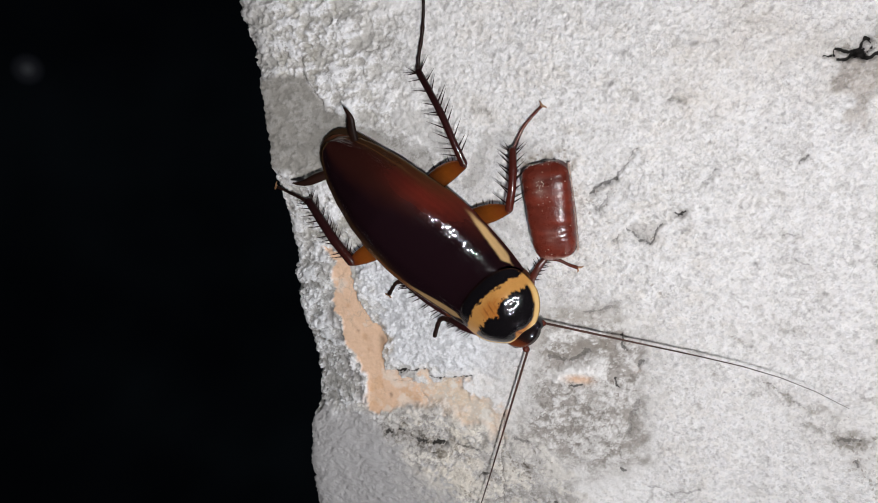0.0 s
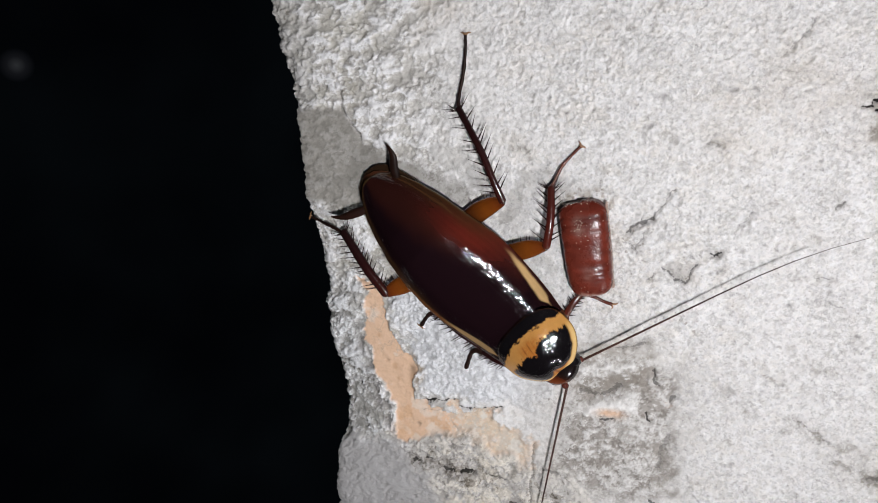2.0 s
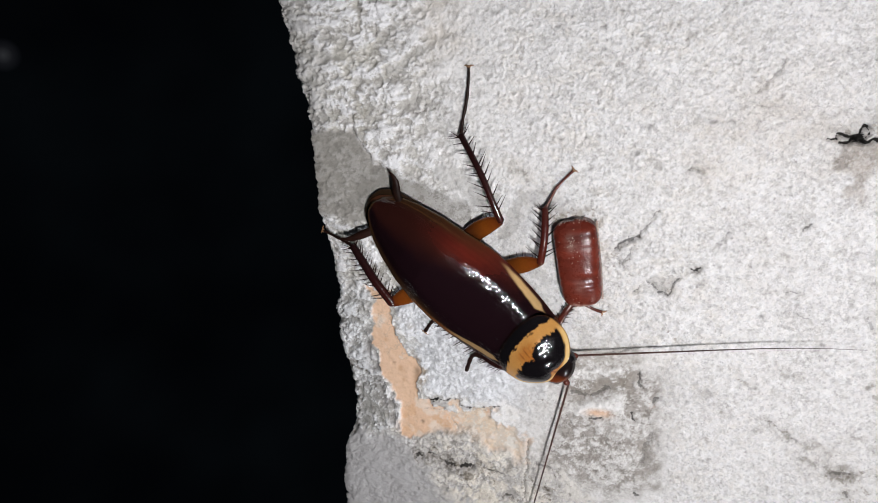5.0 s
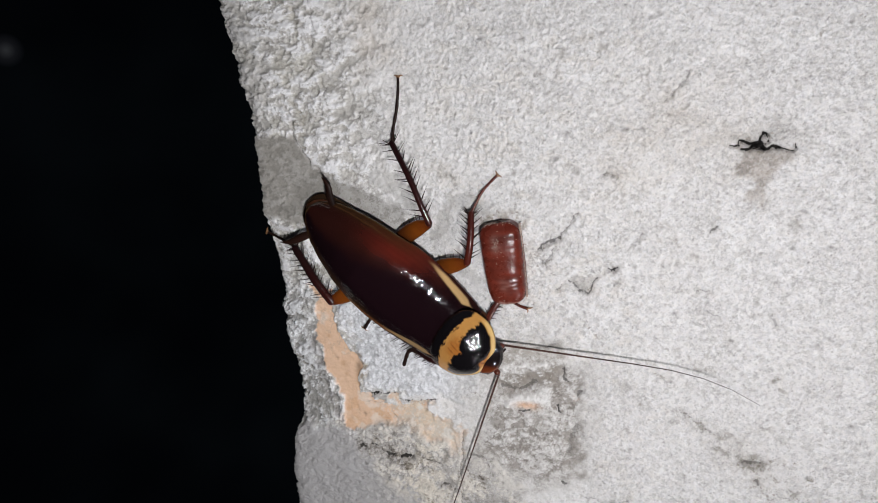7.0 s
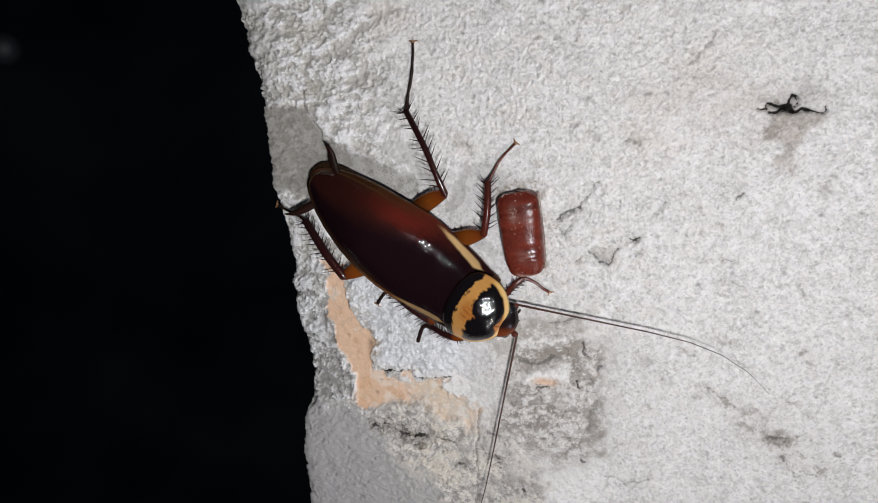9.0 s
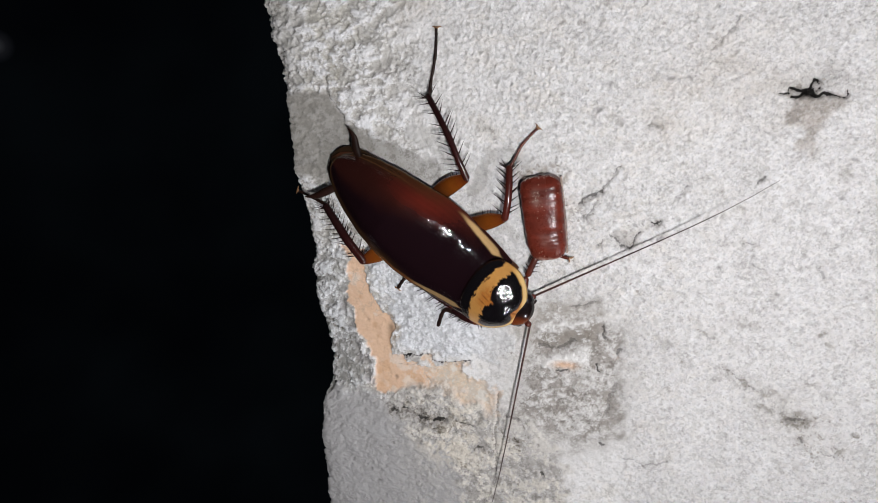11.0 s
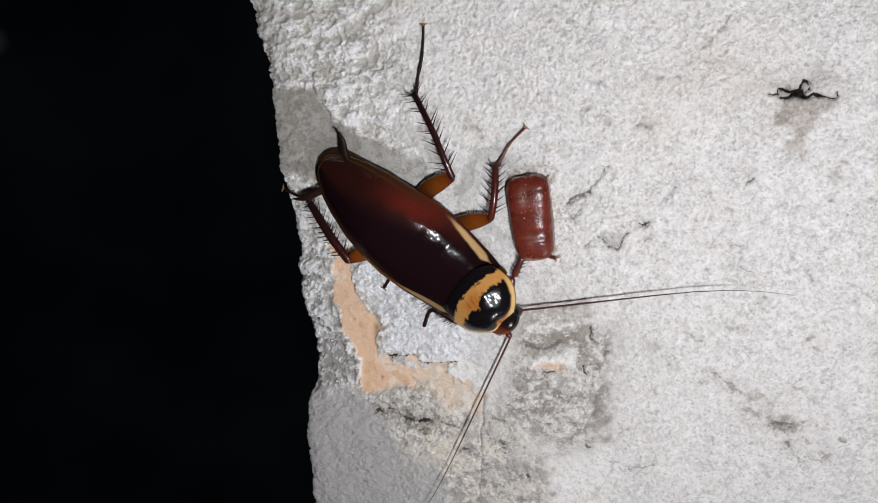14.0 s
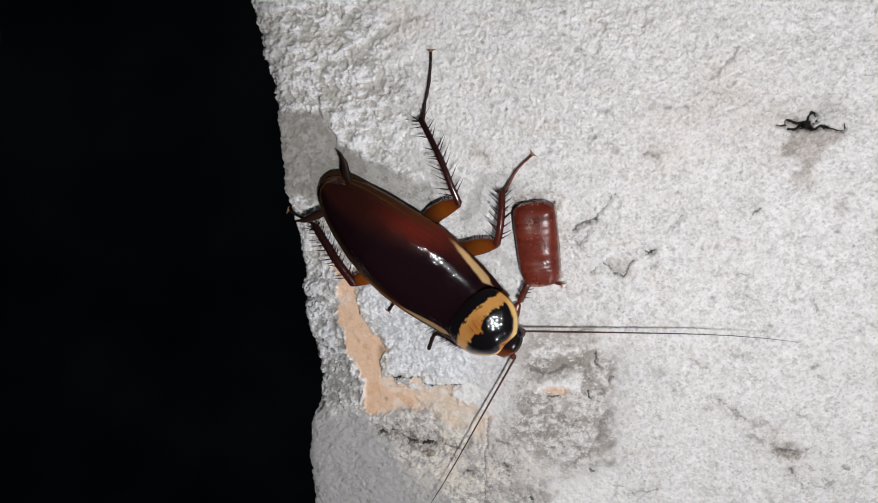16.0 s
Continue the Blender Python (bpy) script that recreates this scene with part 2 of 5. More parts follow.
def field(shape, step, size, seed, octaves=1, wide=1.0, fall=1.7):
    """Smooth random relief on a grid of that step, with lumps of that size (mm); about -1 to 1."""
    rng = np.random.default_rng(seed)
    fy, fx = np.meshgrid(np.fft.fftfreq(shape[0], step), np.fft.fftfreq(shape[1], step), indexing="ij")
    f2, total = (fx * wide) ** 2 + fy ** 2, np.zeros(shape)
    for o in range(octaves):
        s = size / 2 ** o
        g = np.fft.ifft2(np.fft.fft2(rng.standard_normal(shape)) * np.exp(-f2 * (s * 1.1) ** 2)).real
        total += g / g.std() / fall ** o
    return total / total.std() * 0.5


def step_up(v, a, b):
    s = np.clip((v - a) / (b - a), 0, 1)
    return s * s * (3 - 2 * s)


def line_gap(x, z, pts):
    """Distance from each place to a bent line."""
    best = np.full(x.shape, 1e9)
    for (ax, az), (bx, bz) in zip(pts, pts[1:]):
        dx, dz = bx - ax, bz - az
        s = np.clip(((x - ax) * dx + (z - az) * dz) / (dx * dx + dz * dz), 0, 1)
        best = np.minimum(best, np.hypot(x - ax - s * dx, z - az - s * dz))
    return best


def inside(x, z, pts):
    """Distance to the rim of a patch, positive inside."""
    odd = np.zeros(x.shape, bool)
    ring = list(zip(pts, pts[1:] + pts[:1]))
    for (ax, az), (bx, bz) in ring:
        if az != bz:
            odd ^= ((az > z) != (bz > z)) & (x < (bx - ax) * (z - az) / (bz - az) + ax)
    return np.where(odd, 1, -1) * line_gap(x, z, pts + pts[:1])


# ---------------------------------------------------------------- the wall with its broken corner
EDGE = [(-60, -35.8), (-38, -35.48), (-33, -35.65), (-28.3, -34.8), (-24, -33.24), (-20.5, -33.03), (-17.2, -33.43), (-12.3, -34.31), (-9, -34.48), (-8, -34.3),
        (-6.4, -33.56), (-2, -34.26), (1, -34.79), (3.5, -35.13), (7, -34.99), (11.5, -34.98), (16, -35.6), (19.5, -36.4), (24.5, -36.7), (27, -37.7), (31, -38.2), (42, -39.0)]
ORANGE = [(-30.7, -5.8), (-29.3, -7.2), (-30.0, -10.2), (-30.1, -12.9), (-29.2, -14), (-29.3, -17.1), (-28.2, -18.6), (-27.0, -20.5), (-27.4, -25.4), (-24.9, -25.3),
          (-22.5, -24.6), (-19.3, -23.8), (-16.4, -25.0), (-11.3, -27.0), (-10.8, -24.7), (-14, -22.3), (-14.2, -20.5), (-19.1, -20.6), (-24.4, -20), (-24.5, -18.3),
          (-24.1, -15.9), (-25.8, -13.4), (-27.1, -10.4), (-27.6, -7.8), (-27.2, -6)]
GREY = [(-37, 13.6), (-32.4, 13.6), (-29.9, 13.5), (-29.4, 12.1), (-28.2, 10.1), (-27, 9.2), (-23.5, 7.4), (-20.5, 6.4), (-17, 5.4), (-16, 3), (-20, 0), (-26, 3), (-30.8, 2.5), (-37, 3.6)]
GRIME = [(-6.8, -17.2), (-5.6, -12.4), (1.6, -12.0), (4.4, -14.2), (4.9, -17.2), (3.6, -28.6), (-1, -30.5), (-8.5, -27)]
LOWER = [(-38, -25.5), (-27.5, -25.5), (-20, -24.5), (-12, -26.4), (-6, -25), (-3, -29), (-2, -38), (-2, -60), (-38, -60)]


def build_wall():
    st = 0.115
    u = np.concatenate([[-7, -6, -5, -4, -3, -2, -1], np.arange(0, 75, st), 75 + 1.35 ** np.arange(1, 22) * 1.0])
    z = np.concatenate([-48 - 1.35 ** np.arange(22, 0, -1), np.arange(-48, 34, st), 34 + 1.35 ** np.arange(1, 23)])
    U, Z = np.meshgrid(u, z)
    sh = U.shape
    big, mid, small, tiny = field(sh, st, 9, 1, 2), field(sh, st, 2.6, 2, 5), field(sh, st, 0.95, 3, 4), field(sh, st, 0.40, 4, 2)
    warp1, warp2, patch = field(sh, st, 2.2, 5, 5), field(sh, st, 2.2, 6, 5), field(sh, st, 4.5, 8, 6)
    col = np.argmin(np.abs(u))
    jag = (field((sh[0], 64), st, 2.6, 9, 4)[:, 20] * 0.16 + field((sh[0], 64), st, 0.5, 19, 3)[:, 20] * 0.14)[:, None]
    xe = np.interp(Z, [a for a, _ in EDGE], [b for _, b in EDGE]) - 0.75
    far = np.maximum(U, 0)
    X = np.where(far < 12, xe + far * (-23.0 - xe) / 12, far - 35.0) + jag * np.exp(-far / 0.9)
    xw, zw = X + warp1 * 0.9, Z + warp2 * 0.9          # wandering outlines for the patches
    # relief, towards the camera
    rough = 0.50 + 0.15 * (1 - step_up(X, -12, 14)) + 0.25 * np.clip(patch, -1, 1)
    fl1, fl2, fl3 = field(sh, st, 1.3, 51, 4), field(sh, st, 0.62, 52, 3), field(sh, st, 0.36, 53, 2)
    smear, smear2, fleck = field(sh, st, 1.7, 54, 6, 1.5, 1.35), field(sh, st, 0.9, 55, 5, 1.2, 1.25), field(sh, st, 0.34, 56, 3, 1.0, 1.2)
    coarse = 0.30 + 0.70 * (1 - step_up(X + 2 * patch, -24, -4)) + 0.30 * np.exp(-((X - 6) ** 2 + (Z + 2) ** 2) / 81)
    # thin overlapping flakes of limewash: steps with crisp edges, and pits between them
    worn_side = np.maximum(1 - step_up(X + 2 * patch, -24, -4), step_up(-Z + warp1, 10, 14) * (1 - step_up(X + warp1, 3, 6)))
    calm = 1 - 0.78 * worn_side
    H = big * 0.12 + mid * 0.06 + (tiny * 0.034 + small * 0.022) * calm
    H += 0.026 * coarse * (step_up(fl1, -0.30, -0.22) + step_up(fl1, 0.02, 0.10) + step_up(fl1, 0.34, 0.42))
    tooth = calm * np.clip(0.15 + 1.25 * rough + 0.25 * patch, 0.3, 1.5)
    H += 0.038 * tooth * (step_up(fl2, -0.34, -0.22) + step_up(fl2, 0.08, 0.20))
    H += 0.050 * tooth * step_up(fl3, -0.08, 0.08)
    H -= 0.08 * coarse * step_up(-fl2 - 0.5 * mid, 0.55, 0.75)
    H += 0.12 * smear * coarse * (1 - step_up(X, -24, -10)) + 0.03 * smear2
    round_off = 0.75 * np.exp(-far / 0.7) + 0.7 * np.exp(-far / 4.5)
    H -= round_off
    # colours
    C = np.empty(sh + (3,))
    C[...] = (0.735, 0.724, 0.714)

    def lay(w, colour, strength=1.0):
        k = (np.clip(w, 0, 1) * strength)[..., None]
        C[...] = C * (1 - k) + np.array(colour) * k

    split, soot_shades = np.zeros(sh), np.zeros(sh)
    dirt = -0.05 + 0.16 * patch + 0.10 * mid
    pits = step_up(-fl2 - 0.35 * mid, 0.55, 0.75)
    # low flakes and pits coloured darker: dirt, and crevice shade painted in
    lay(1 - step_up(fl1, -0.42, -0.20), (0.60, 0.590, 0.575), 0.14)
    lay(1 - step_up(fl2 + 0.25 * patch, -0.62, -0.50), (0.50, 0.49, 0.475), 0.35)
    lay(1 - step_up(fl3 + 0.30 * smear2, -0.62, -0.54), (0.44, 0.43, 0.415), 0.45)
    lay(step_up(fl1 + 0.3 * fleck, 0.40, 0.55), (0.82, 0.815, 0.81), 0.45)
    warm = step_up(smear + 0.5 * patch, 0.25, 0.75)
    lay(warm * (1 - step_up(X, 4, 22)), (0.70, 0.660, 0.605), 0.35)
    lay(pits * step_up(0.5 * patch - X / 40, -0.4, 0.4), (0.40, 0.385, 0.365), 0.45)
    left = 1 - step_up(X + 2.0 * warp1 + 2.5 * patch, -28, -12)
    lay(left, (0.52, 0.505, 0.475), 0.58)
    lay(left * step_up(smear + 0.5 * smear2, 0.12, 0.24), (0.84, 0.845, 0.86), 0.75)
    lay(left * step_up(-smear - 0.5 * smear2, 0.25, 0.36), (0.40, 0.385, 0.35), 0.62)
    H += left * (0.10 * step_up(smear + 0.4 * smear2, 0.06, 0.18) - 0.10 * step_up(-smear - 0.5 * smear2, 0.30, 0.42))
    lay(left * step_up(-smear2 - 0.4 * fleck, 0.52, 0.62), (0.28, 0.265, 0.24), 0.55)
    mossy = left * step_up(patch - 0.5 * smear, 0.40, 0.70)
    lay(mossy, (0.52, 0.50, 0.43), 0.35)
    for pts, w, shade, k in (([(-30.0, 30.5), (-28.4, 27.4), (-27.6, 25.0), (-26.8, 23.8)], 0.40, (0.42, 0.40, 0.35), 0.65), ([(-28.3, 21.9), (-27.0, 22.4), (-25.4, 19.1)], 0.35, (0.44, 0.42, 0.37), 0.6),
                             ([(-29.4, 18.4), (-29.2, 15.0), (-28.6, 12.2)], 0.50, (0.40, 0.38, 0.33), 0.7), ([(-23.6, 15.6), (-20.8, 16.6)], 0.55, (0.40, 0.385, 0.36), 0.7),
                             ([(-31.8, 24.5), (-33.4, 20.5)], 0.55, (0.46, 0.445, 0.42), 0.6), ([(-24.5, 12.5), (-22.0, 13.2), (-19.5, 12.2)], 0.5, (0.48, 0.465, 0.44), 0.5)):
        d = line_gap(X + 0.9 * warp1, Z + 0.9 * warp2, pts)
        lay((1 - step_up(d, 0.4 * w, 1.3 * w)) * step_up(0.5 - smear2 - 0.4 * fleck, -0.1, 0.25), shade, k)
        H -= 0.16 * np.exp(-(d / w) ** 2)
    # faint warm stains
    for sx, sz, r, k in ((-19.5, 23.5, 2.8, 0.35), (-18.6, 27.5, 2.2, 0.3), (13, 13, 6, 0.16), (8, 9, 4, 0.14), (18.5, 13.2, 4.5, 0.22)):
        lay(np.exp(-((X - sx) ** 2 + (Z - sz) ** 2) / r ** 2) * (0.7 + 0.6 * patch), (0.55, 0.47, 0.38), k)
    # bluish bright plaster between the bare patch and the stain
    glow = step_up(inside(xw, zw, [(-27, -7), (-14, -8), (-9, -14), (-9, -19.5), (-23, -19.3), (-24, -15)]), -0.6, 0.8)
    lay(glow, (0.64, 0.65, 0.67), 0.80)
    lay(glow * step_up(smear2 + 0.4 * fleck, 0.15, 0.35), (0.74, 0.755, 0.78), 0.6)
    lay(glow * step_up(-smear2 - 0.3 * mid, 0.32, 0.44), (0.44, 0.45, 0.465), 0.60)
    lay(glow * step_up(-fl2 - 0.3 * fleck, 0.55, 0.70), (0.42, 0.43, 0.44), 0.45)
    H += glow * 0.10 * step_up(smear2, 0.0, 0.18)
    H += glow * 0.12
    dirt += 0.15 * left - 0.05 * glow
    # grimy lower corner
    low = step_up(inside(xw, zw, LOWER), -0.6, 1.2)
    lay(low, (0.43, 0.415, 0.40), 0.75)
    dirt += 0.08 * low
    east = low * step_up(X + 1.5 * warp1, -27, -21)
    lay(east * step_up(smear + 0.4 * smear2, -0.05, 0.15), (0.58, 0.545, 0.485), 0.75)
    lay(east * step_up(smear2 + 0.4 * patch, 0.25, 0.42), (0.72, 0.685, 0.62), 0.65)
    lay(east * step_up(-smear - 0.5 * smear2, 0.34, 0.50), (0.32, 0.30, 0.275), 0.68)
    lay(east * step_up(-smear2 - 0.3 * fleck, 0.62, 0.72), (0.20, 0.185, 0.165), 0.55)
    H += east * 0.15 * step_up(smear, 0.0, 0.15)
    strip = (1 - step_up(U + 1.2 * warp1, 3.2, 6.2)) * (1 - step_up(Z, -9, -3)) * step_up(Z, -27, -24)
    lay(strip, (0.40, 0.40, 0.395), 0.80)
    lay(strip * step_up(smear + 0.5 * smear2, 0.05, 0.28), (0.76, 0.775, 0.79), 0.75)
    lay(strip * step_up(-smear - 0.4 * smear2, 0.30, 0.55), (0.24, 0.235, 0.215), 0.65)
    H += strip * 0.22 * step_up(smear, 0.0, 0.15)
    H -= strip * 0.25
    dirt += 0.12 * strip
    strip = (1 - step_up(U + 1.0 * warp2, 2.0, 4.5)) * step_up(Z, 13, 16)
    lay(strip, (0.45, 0.44, 0.42), 0.6)
    # a dingy apron round the grimy square
    lay(step_up(inside(xw, zw, [(-13, -11), (-4, -9.5), (4, -10.5), (7.5, -15), (6, -30), (-2, -34), (-12, -30)]), -1.5, 2.5), (0.54, 0.525, 0.505), 0.5)
    # the grimy square
    g = step_up(inside(xw, zw, GRIME), -0.9, 1.6)
    lay(g, (0.40, 0.38, 0.355), 0.76)
    lay(g * step_up(smear + 0.4 * patch, 0.05, 0.22), (0.54, 0.525, 0.505), 0.65)
    lay(g * step_up(smear2 + 0.3 * fleck, 0.30, 0.40), (0.70, 0.69, 0.68), 0.65)
    lay(g * step_up(-smear - 0.4 * smear2, 0.20, 0.30), (0.28, 0.255, 0.23), 0.72)
    lay(g * step_up(-smear2 - 0.4 * fleck, 0.50, 0.58), (0.17, 0.155, 0.135), 0.60)
    H += g * 0.14 * step_up(smear, -0.02, 0.12) + g * 0.07 * step_up(smear2, 0.06, 0.20)
    dirt += g * 0.08
    # darker bands of grime within it
    for pts, w, shade, k in (([(-7.5, -15.5), (-5.0, -12.9), (-1.5, -12.5), (1.0, -12.9)], 1.3, (0.40, 0.375, 0.34), 0.85), ([(-4.8, -16.6), (-2.0, -16.0), (1.2, -15.2)], 1.35, (0.24, 0.215, 0.185), 0.90),
                             ([(-4.8, -18.0), (-2.6, -17.4)], 0.7, (0.33, 0.30, 0.27), 0.6), ([(2.4, -15.2), (1.9, -16.8)], 0.45, (0.26, 0.235, 0.21), 0.75), ([(4.3, -15.4), (4.0, -16.8)], 0.40, (0.27, 0.245, 0.22), 0.75),
                             ([(3.6, -18.2), (4.2, -18.4)], 0.45, (0.48, 0.37, 0.30), 0.7), ([(3.0, -22.5), (2.6, -24.6), (2.5, -26.5)], 0.75, (0.32, 0.295, 0.265), 0.65), ([(-8.6, -24.0), (-8.9, -27.5)], 0.7, (0.34, 0.315, 0.285), 0.6),
                             ([(-6.0, -27.2), (-4.0, -27.8)], 0.6, (0.36, 0.335, 0.31), 0.5), ([(-0.5, -21.5), (1.6, -22.6)], 0.8, (0.44, 0.42, 0.395), 0.5)):
        d = line_gap(X + 0.9 * warp1, Z + 0.6 * warp2, pts)
        lay(np.exp(-(d / w) ** 2) * step_up(0.75 - smear - 0.6 * smear2, 0.0, 0.5), shade, k)
        H -= 0.10 * np.exp(-(d / w) ** 2)
    for sx, sz, r, k in ((23, -25, 3.2, 0.3), (-19, -28.6, 3.5, 0.38), (-14, -33, 3, 0.3), (-9, -30.5, 3, 0.35), (-24, -27.5, 2, 0.3), (-31, -17, 1.8, 0.35), (-32, -22, 2, 0.2), (-8, -19, 2.5, 0.22), (-4, -13, 2.5, 0.2), (1, -0.5, 2.5, 0.25), (-6, 4, 1.6, 0.5), (-3, 4.3, 1.3, 0.4), (3, 17, 3, 0.15), (26, -28, 3, 0.2), (17, -19.5, 2.0, 0.2), (10, -7, 4, 0.12), (8, 8, 3, 0.12)):
        dirt += k * np.exp(-((X - sx) ** 2 + (Z - sz) ** 2) / r ** 2)
    dirt += 0.15 * np.exp(-(line_gap(X + 0.5 * warp1, Z + 0.5 * warp2, [(4.3, -14.6), (4.5, -17.5), (3.8, -22), (3.4, -28.5)]) / 0.7) ** 2)
    band = np.exp(-(line_gap(X + 0.5 * warp1, Z + 0.5 * warp2, [(4.3, -14.6), (4.5, -17.5), (3.8, -22), (3.4, -28.5)]) / 0.55) ** 2)
    lay(band * step_up(small + 0.5 * mid, -0.25, 0.2), (0.24, 0.22, 0.20), 0.5)
    band = np.exp(-(line_gap(X + 0.5 * warp1, Z + 0.4 * warp2, [(-26, -27.2), (-20, -28.3), (-13, -28.0)]) / 0.7) ** 2) * step_up(mid + warp1, -0.2, 0.5)
    lay(band, (0.16, 0.15, 0.14), 0.8)
    H -= band * 0.15
    for pts, w in (([(-4.9, -19.5), (-3.0, -18.8), (-0.2, -18.2)], 0.62), ([(-5.2, -14.7), (-3.0, -14.5), (0.0, -14.2)], 0.38)):
        ridge = np.exp(-(line_gap(X + 0.6 * warp1, Z + 0.6 * warp2, pts) / w) ** 2)
        lay(ridge, (0.76, 0.75, 0.735), 0.8)
        H += ridge * 0.2
        dirt -= ridge * 0.35
    worn = step_up(inside(xw, zw, [(-38, -25), (-27.5, -25.5), (-24, -30), (-17, -33), (-15, -60), (-38, -60)]), -0.6, 1.0)
    H = H * (1 - 0.45 * worn)
    lay(worn, (0.37, 0.365, 0.365), 0.78)
    lay(worn * step_up(-smear2 - 0.4 * patch, 0.35, 0.6), (0.40, 0.395, 0.40), 0.4)
    dirt -= 0.40 * worn
    for sx, sz, r in ((-17.5, -32.5, 3.2), (-13, -31, 2.2), (-16, -27, 2.0)):
        lay(np.exp(-((X - sx + warp1) ** 2 + (Z - sz + warp2) ** 2) / r ** 2) * step_up(mid + 0.6 * small + 0.4 * patch, -0.15, 0.2), (0.74, 0.68, 0.58), 0.6)
    # smooth mortar patch at the broken edge, with a paler tongue towards the body
    g = step_up(inside(X + 0.35 * warp1, Z + 0.35 * warp2, GREY), -0.5, 0.5)
    H = H * (1 - 0.65 * g) - 0.12 * g
    lay(g * (1 - 0.42 * step_up(X, -28, -18)), (0.285, 0.272, 0.245), 0.92)
    lay(g * step_up(smear + 0.4 * smear2, 0.15, 0.45), (0.42, 0.405, 0.38), 0.45)
    lay(g * step_up(-smear2 - 0.3 * fleck, 0.35, 0.60), (0.21, 0.20, 0.18), 0.45)
    # smudges and soft shadows of legs and body, painted as grey zone and bands
    grey_shade = step_up(inside(X + 0.8 * warp1, Z + 0.8 * warp2, [(-17, 7.5), (-13.5, 5.5), (-10, 7), (-6.2, 5.0), (-6.4, -6), (-4, -9), (-4.5, -12), (-12, -9), (-14, 0)]), -0.8, 1.6)
    lay(grey_shade, (0.60, 0.595, 0.59), 0.45)
    H = H * (1 - 0.4 * grey_shade)
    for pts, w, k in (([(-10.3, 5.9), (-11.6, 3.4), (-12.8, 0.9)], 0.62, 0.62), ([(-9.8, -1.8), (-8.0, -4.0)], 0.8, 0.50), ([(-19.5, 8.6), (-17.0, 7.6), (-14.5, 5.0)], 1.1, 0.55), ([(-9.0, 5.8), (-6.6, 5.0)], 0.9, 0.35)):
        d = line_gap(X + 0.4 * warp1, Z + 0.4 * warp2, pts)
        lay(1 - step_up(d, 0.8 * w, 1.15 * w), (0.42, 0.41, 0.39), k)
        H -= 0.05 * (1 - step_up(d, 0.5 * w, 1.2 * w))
    dirt -= 0.15 * g
    # bare orange coat where the plaster has flaked away
    wander = 0.4 + 0.7 * step_up(X, -24, -17)
    gap = inside(X + wander * warp1, Z + wander * warp2, ORANGE)
    soft = 0.12 + 0.9 * step_up(X, -24.5, -19) * step_up(-Z, 21.5, 23.5)
    o = step_up(gap, -soft, soft)
    # brownish shadow painted along the orange's right rim, and a brown smudge lower down
    rimmed = np.exp(-(line_gap(X + 0.3 * warp1, Z + 0.3 * warp2, [(-24.2, -14.6), (-23.7, -16.4), (-24.0, -18.4)]) / 0.45) ** 2)
    rimmed = np.maximum(rimmed, 0.8 * np.exp(-(line_gap(X + 0.6 * warp1, Z + 0.5 * warp2, [(-20.6, -24.4), (-18.4, -24.0), (-16.6, -25.3)]) / 0.55) ** 2))
    H = H * (1 - 0.8 * o) - 0.34 * o
    dirt -= 0.7 * o
    lay(o, (0.69, 0.465, 0.315), 0.95)
    lay(o * step_up(patch + 0.4 * mid, 0.35, 0.9), (0.74, 0.66, 0.58), 0.6)
    lay(o * step_up(-mid, 0.45, 1.0), (0.60, 0.36, 0.20), 0.5)
    lay(o * step_up(X + 1.5 * warp1, -21.5, -16), (0.61, 0.505, 0.39), 0.85)
    lay(o * step_up(X, -24, -19) * step_up(-smear - 0.4 * smear2, 0.10, 0.30), (0.52, 0.48, 0.43), 0.6)
    lay(o * step_up(X, -24, -19) * step_up(smear2 + 0.4 * smear, 0.28, 0.45), (0.69, 0.63, 0.55), 0.6)
    lay(o * step_up(X + 1.0 * warp1, -15.5, -13.5) * step_up(Z, -22.6, -21.5), (0.70, 0.69, 0.69), 0.8)
    lay(np.exp(-((X + 26.6) ** 2 + (Z + 24.0) ** 2) / 1.2), (0.60, 0.36, 0.20), 0.6)
    # the same rim shadow, painted on the orange itself
    lay(o * np.exp(-(line_gap(X, Z, [(-24.4, -16.2), (-24.4, -18.6)]) / 0.45) ** 2), (0.30, 0.20, 0.13), 0.8)
    lay(np.exp(-((X + 2.3) ** 2 / 1.6 + (Z + 19.6) ** 2 / 0.25)) * 1.2, (0.66, 0.42, 0.27), 0.8)
    lay(rimmed * step_up(0.5 - smear2, -0.1, 0.4), (0.36, 0.29, 0.215), 0.70)
    low_bit = o * step_up(patch + 0.8 * mid + 0.5 * small, 0.15, 0.4) * step_up(X, -23, -17)
    lay(low_bit, (0.66, 0.64, 0.60), 0.65)
    # crevice beside the orange: its dark recess shading laid into the colour
    crevice = line_gap(X + 0.7 * warp1, Z + 0.7 * warp2, [(-30.4, -12.5), (-30.0, -15), (-29.9, -17.5), (-28.8, -19.8), (-28.2, -23.5)])
    crevice = np.exp(-(crevice / 0.75) ** 2) * (1 - o) * step_up(mid + 0.5 * small + 0.4 * warp1, -0.35, 0.15)
    lay(crevice, (0.20, 0.19, 0.185), 0.75)
    H -= crevice * 0.25
    for sx, sz, r in ((-28.4, -12.2, 0.35), (-26.6, -16.2, 0.4), (-26.2, -17.6, 0.3), (-24.4, -17.6, 0.5), (-15.5, -20.9, 0.5), (-21.2, -23.2, 0.5)):
        lay(o * np.exp(-(((X - sx + 0.3 * warp1) / r) ** 2 + ((Z - sz + 0.3 * warp2) / r) ** 2)), (0.52, 0.31, 0.18), 0.7)
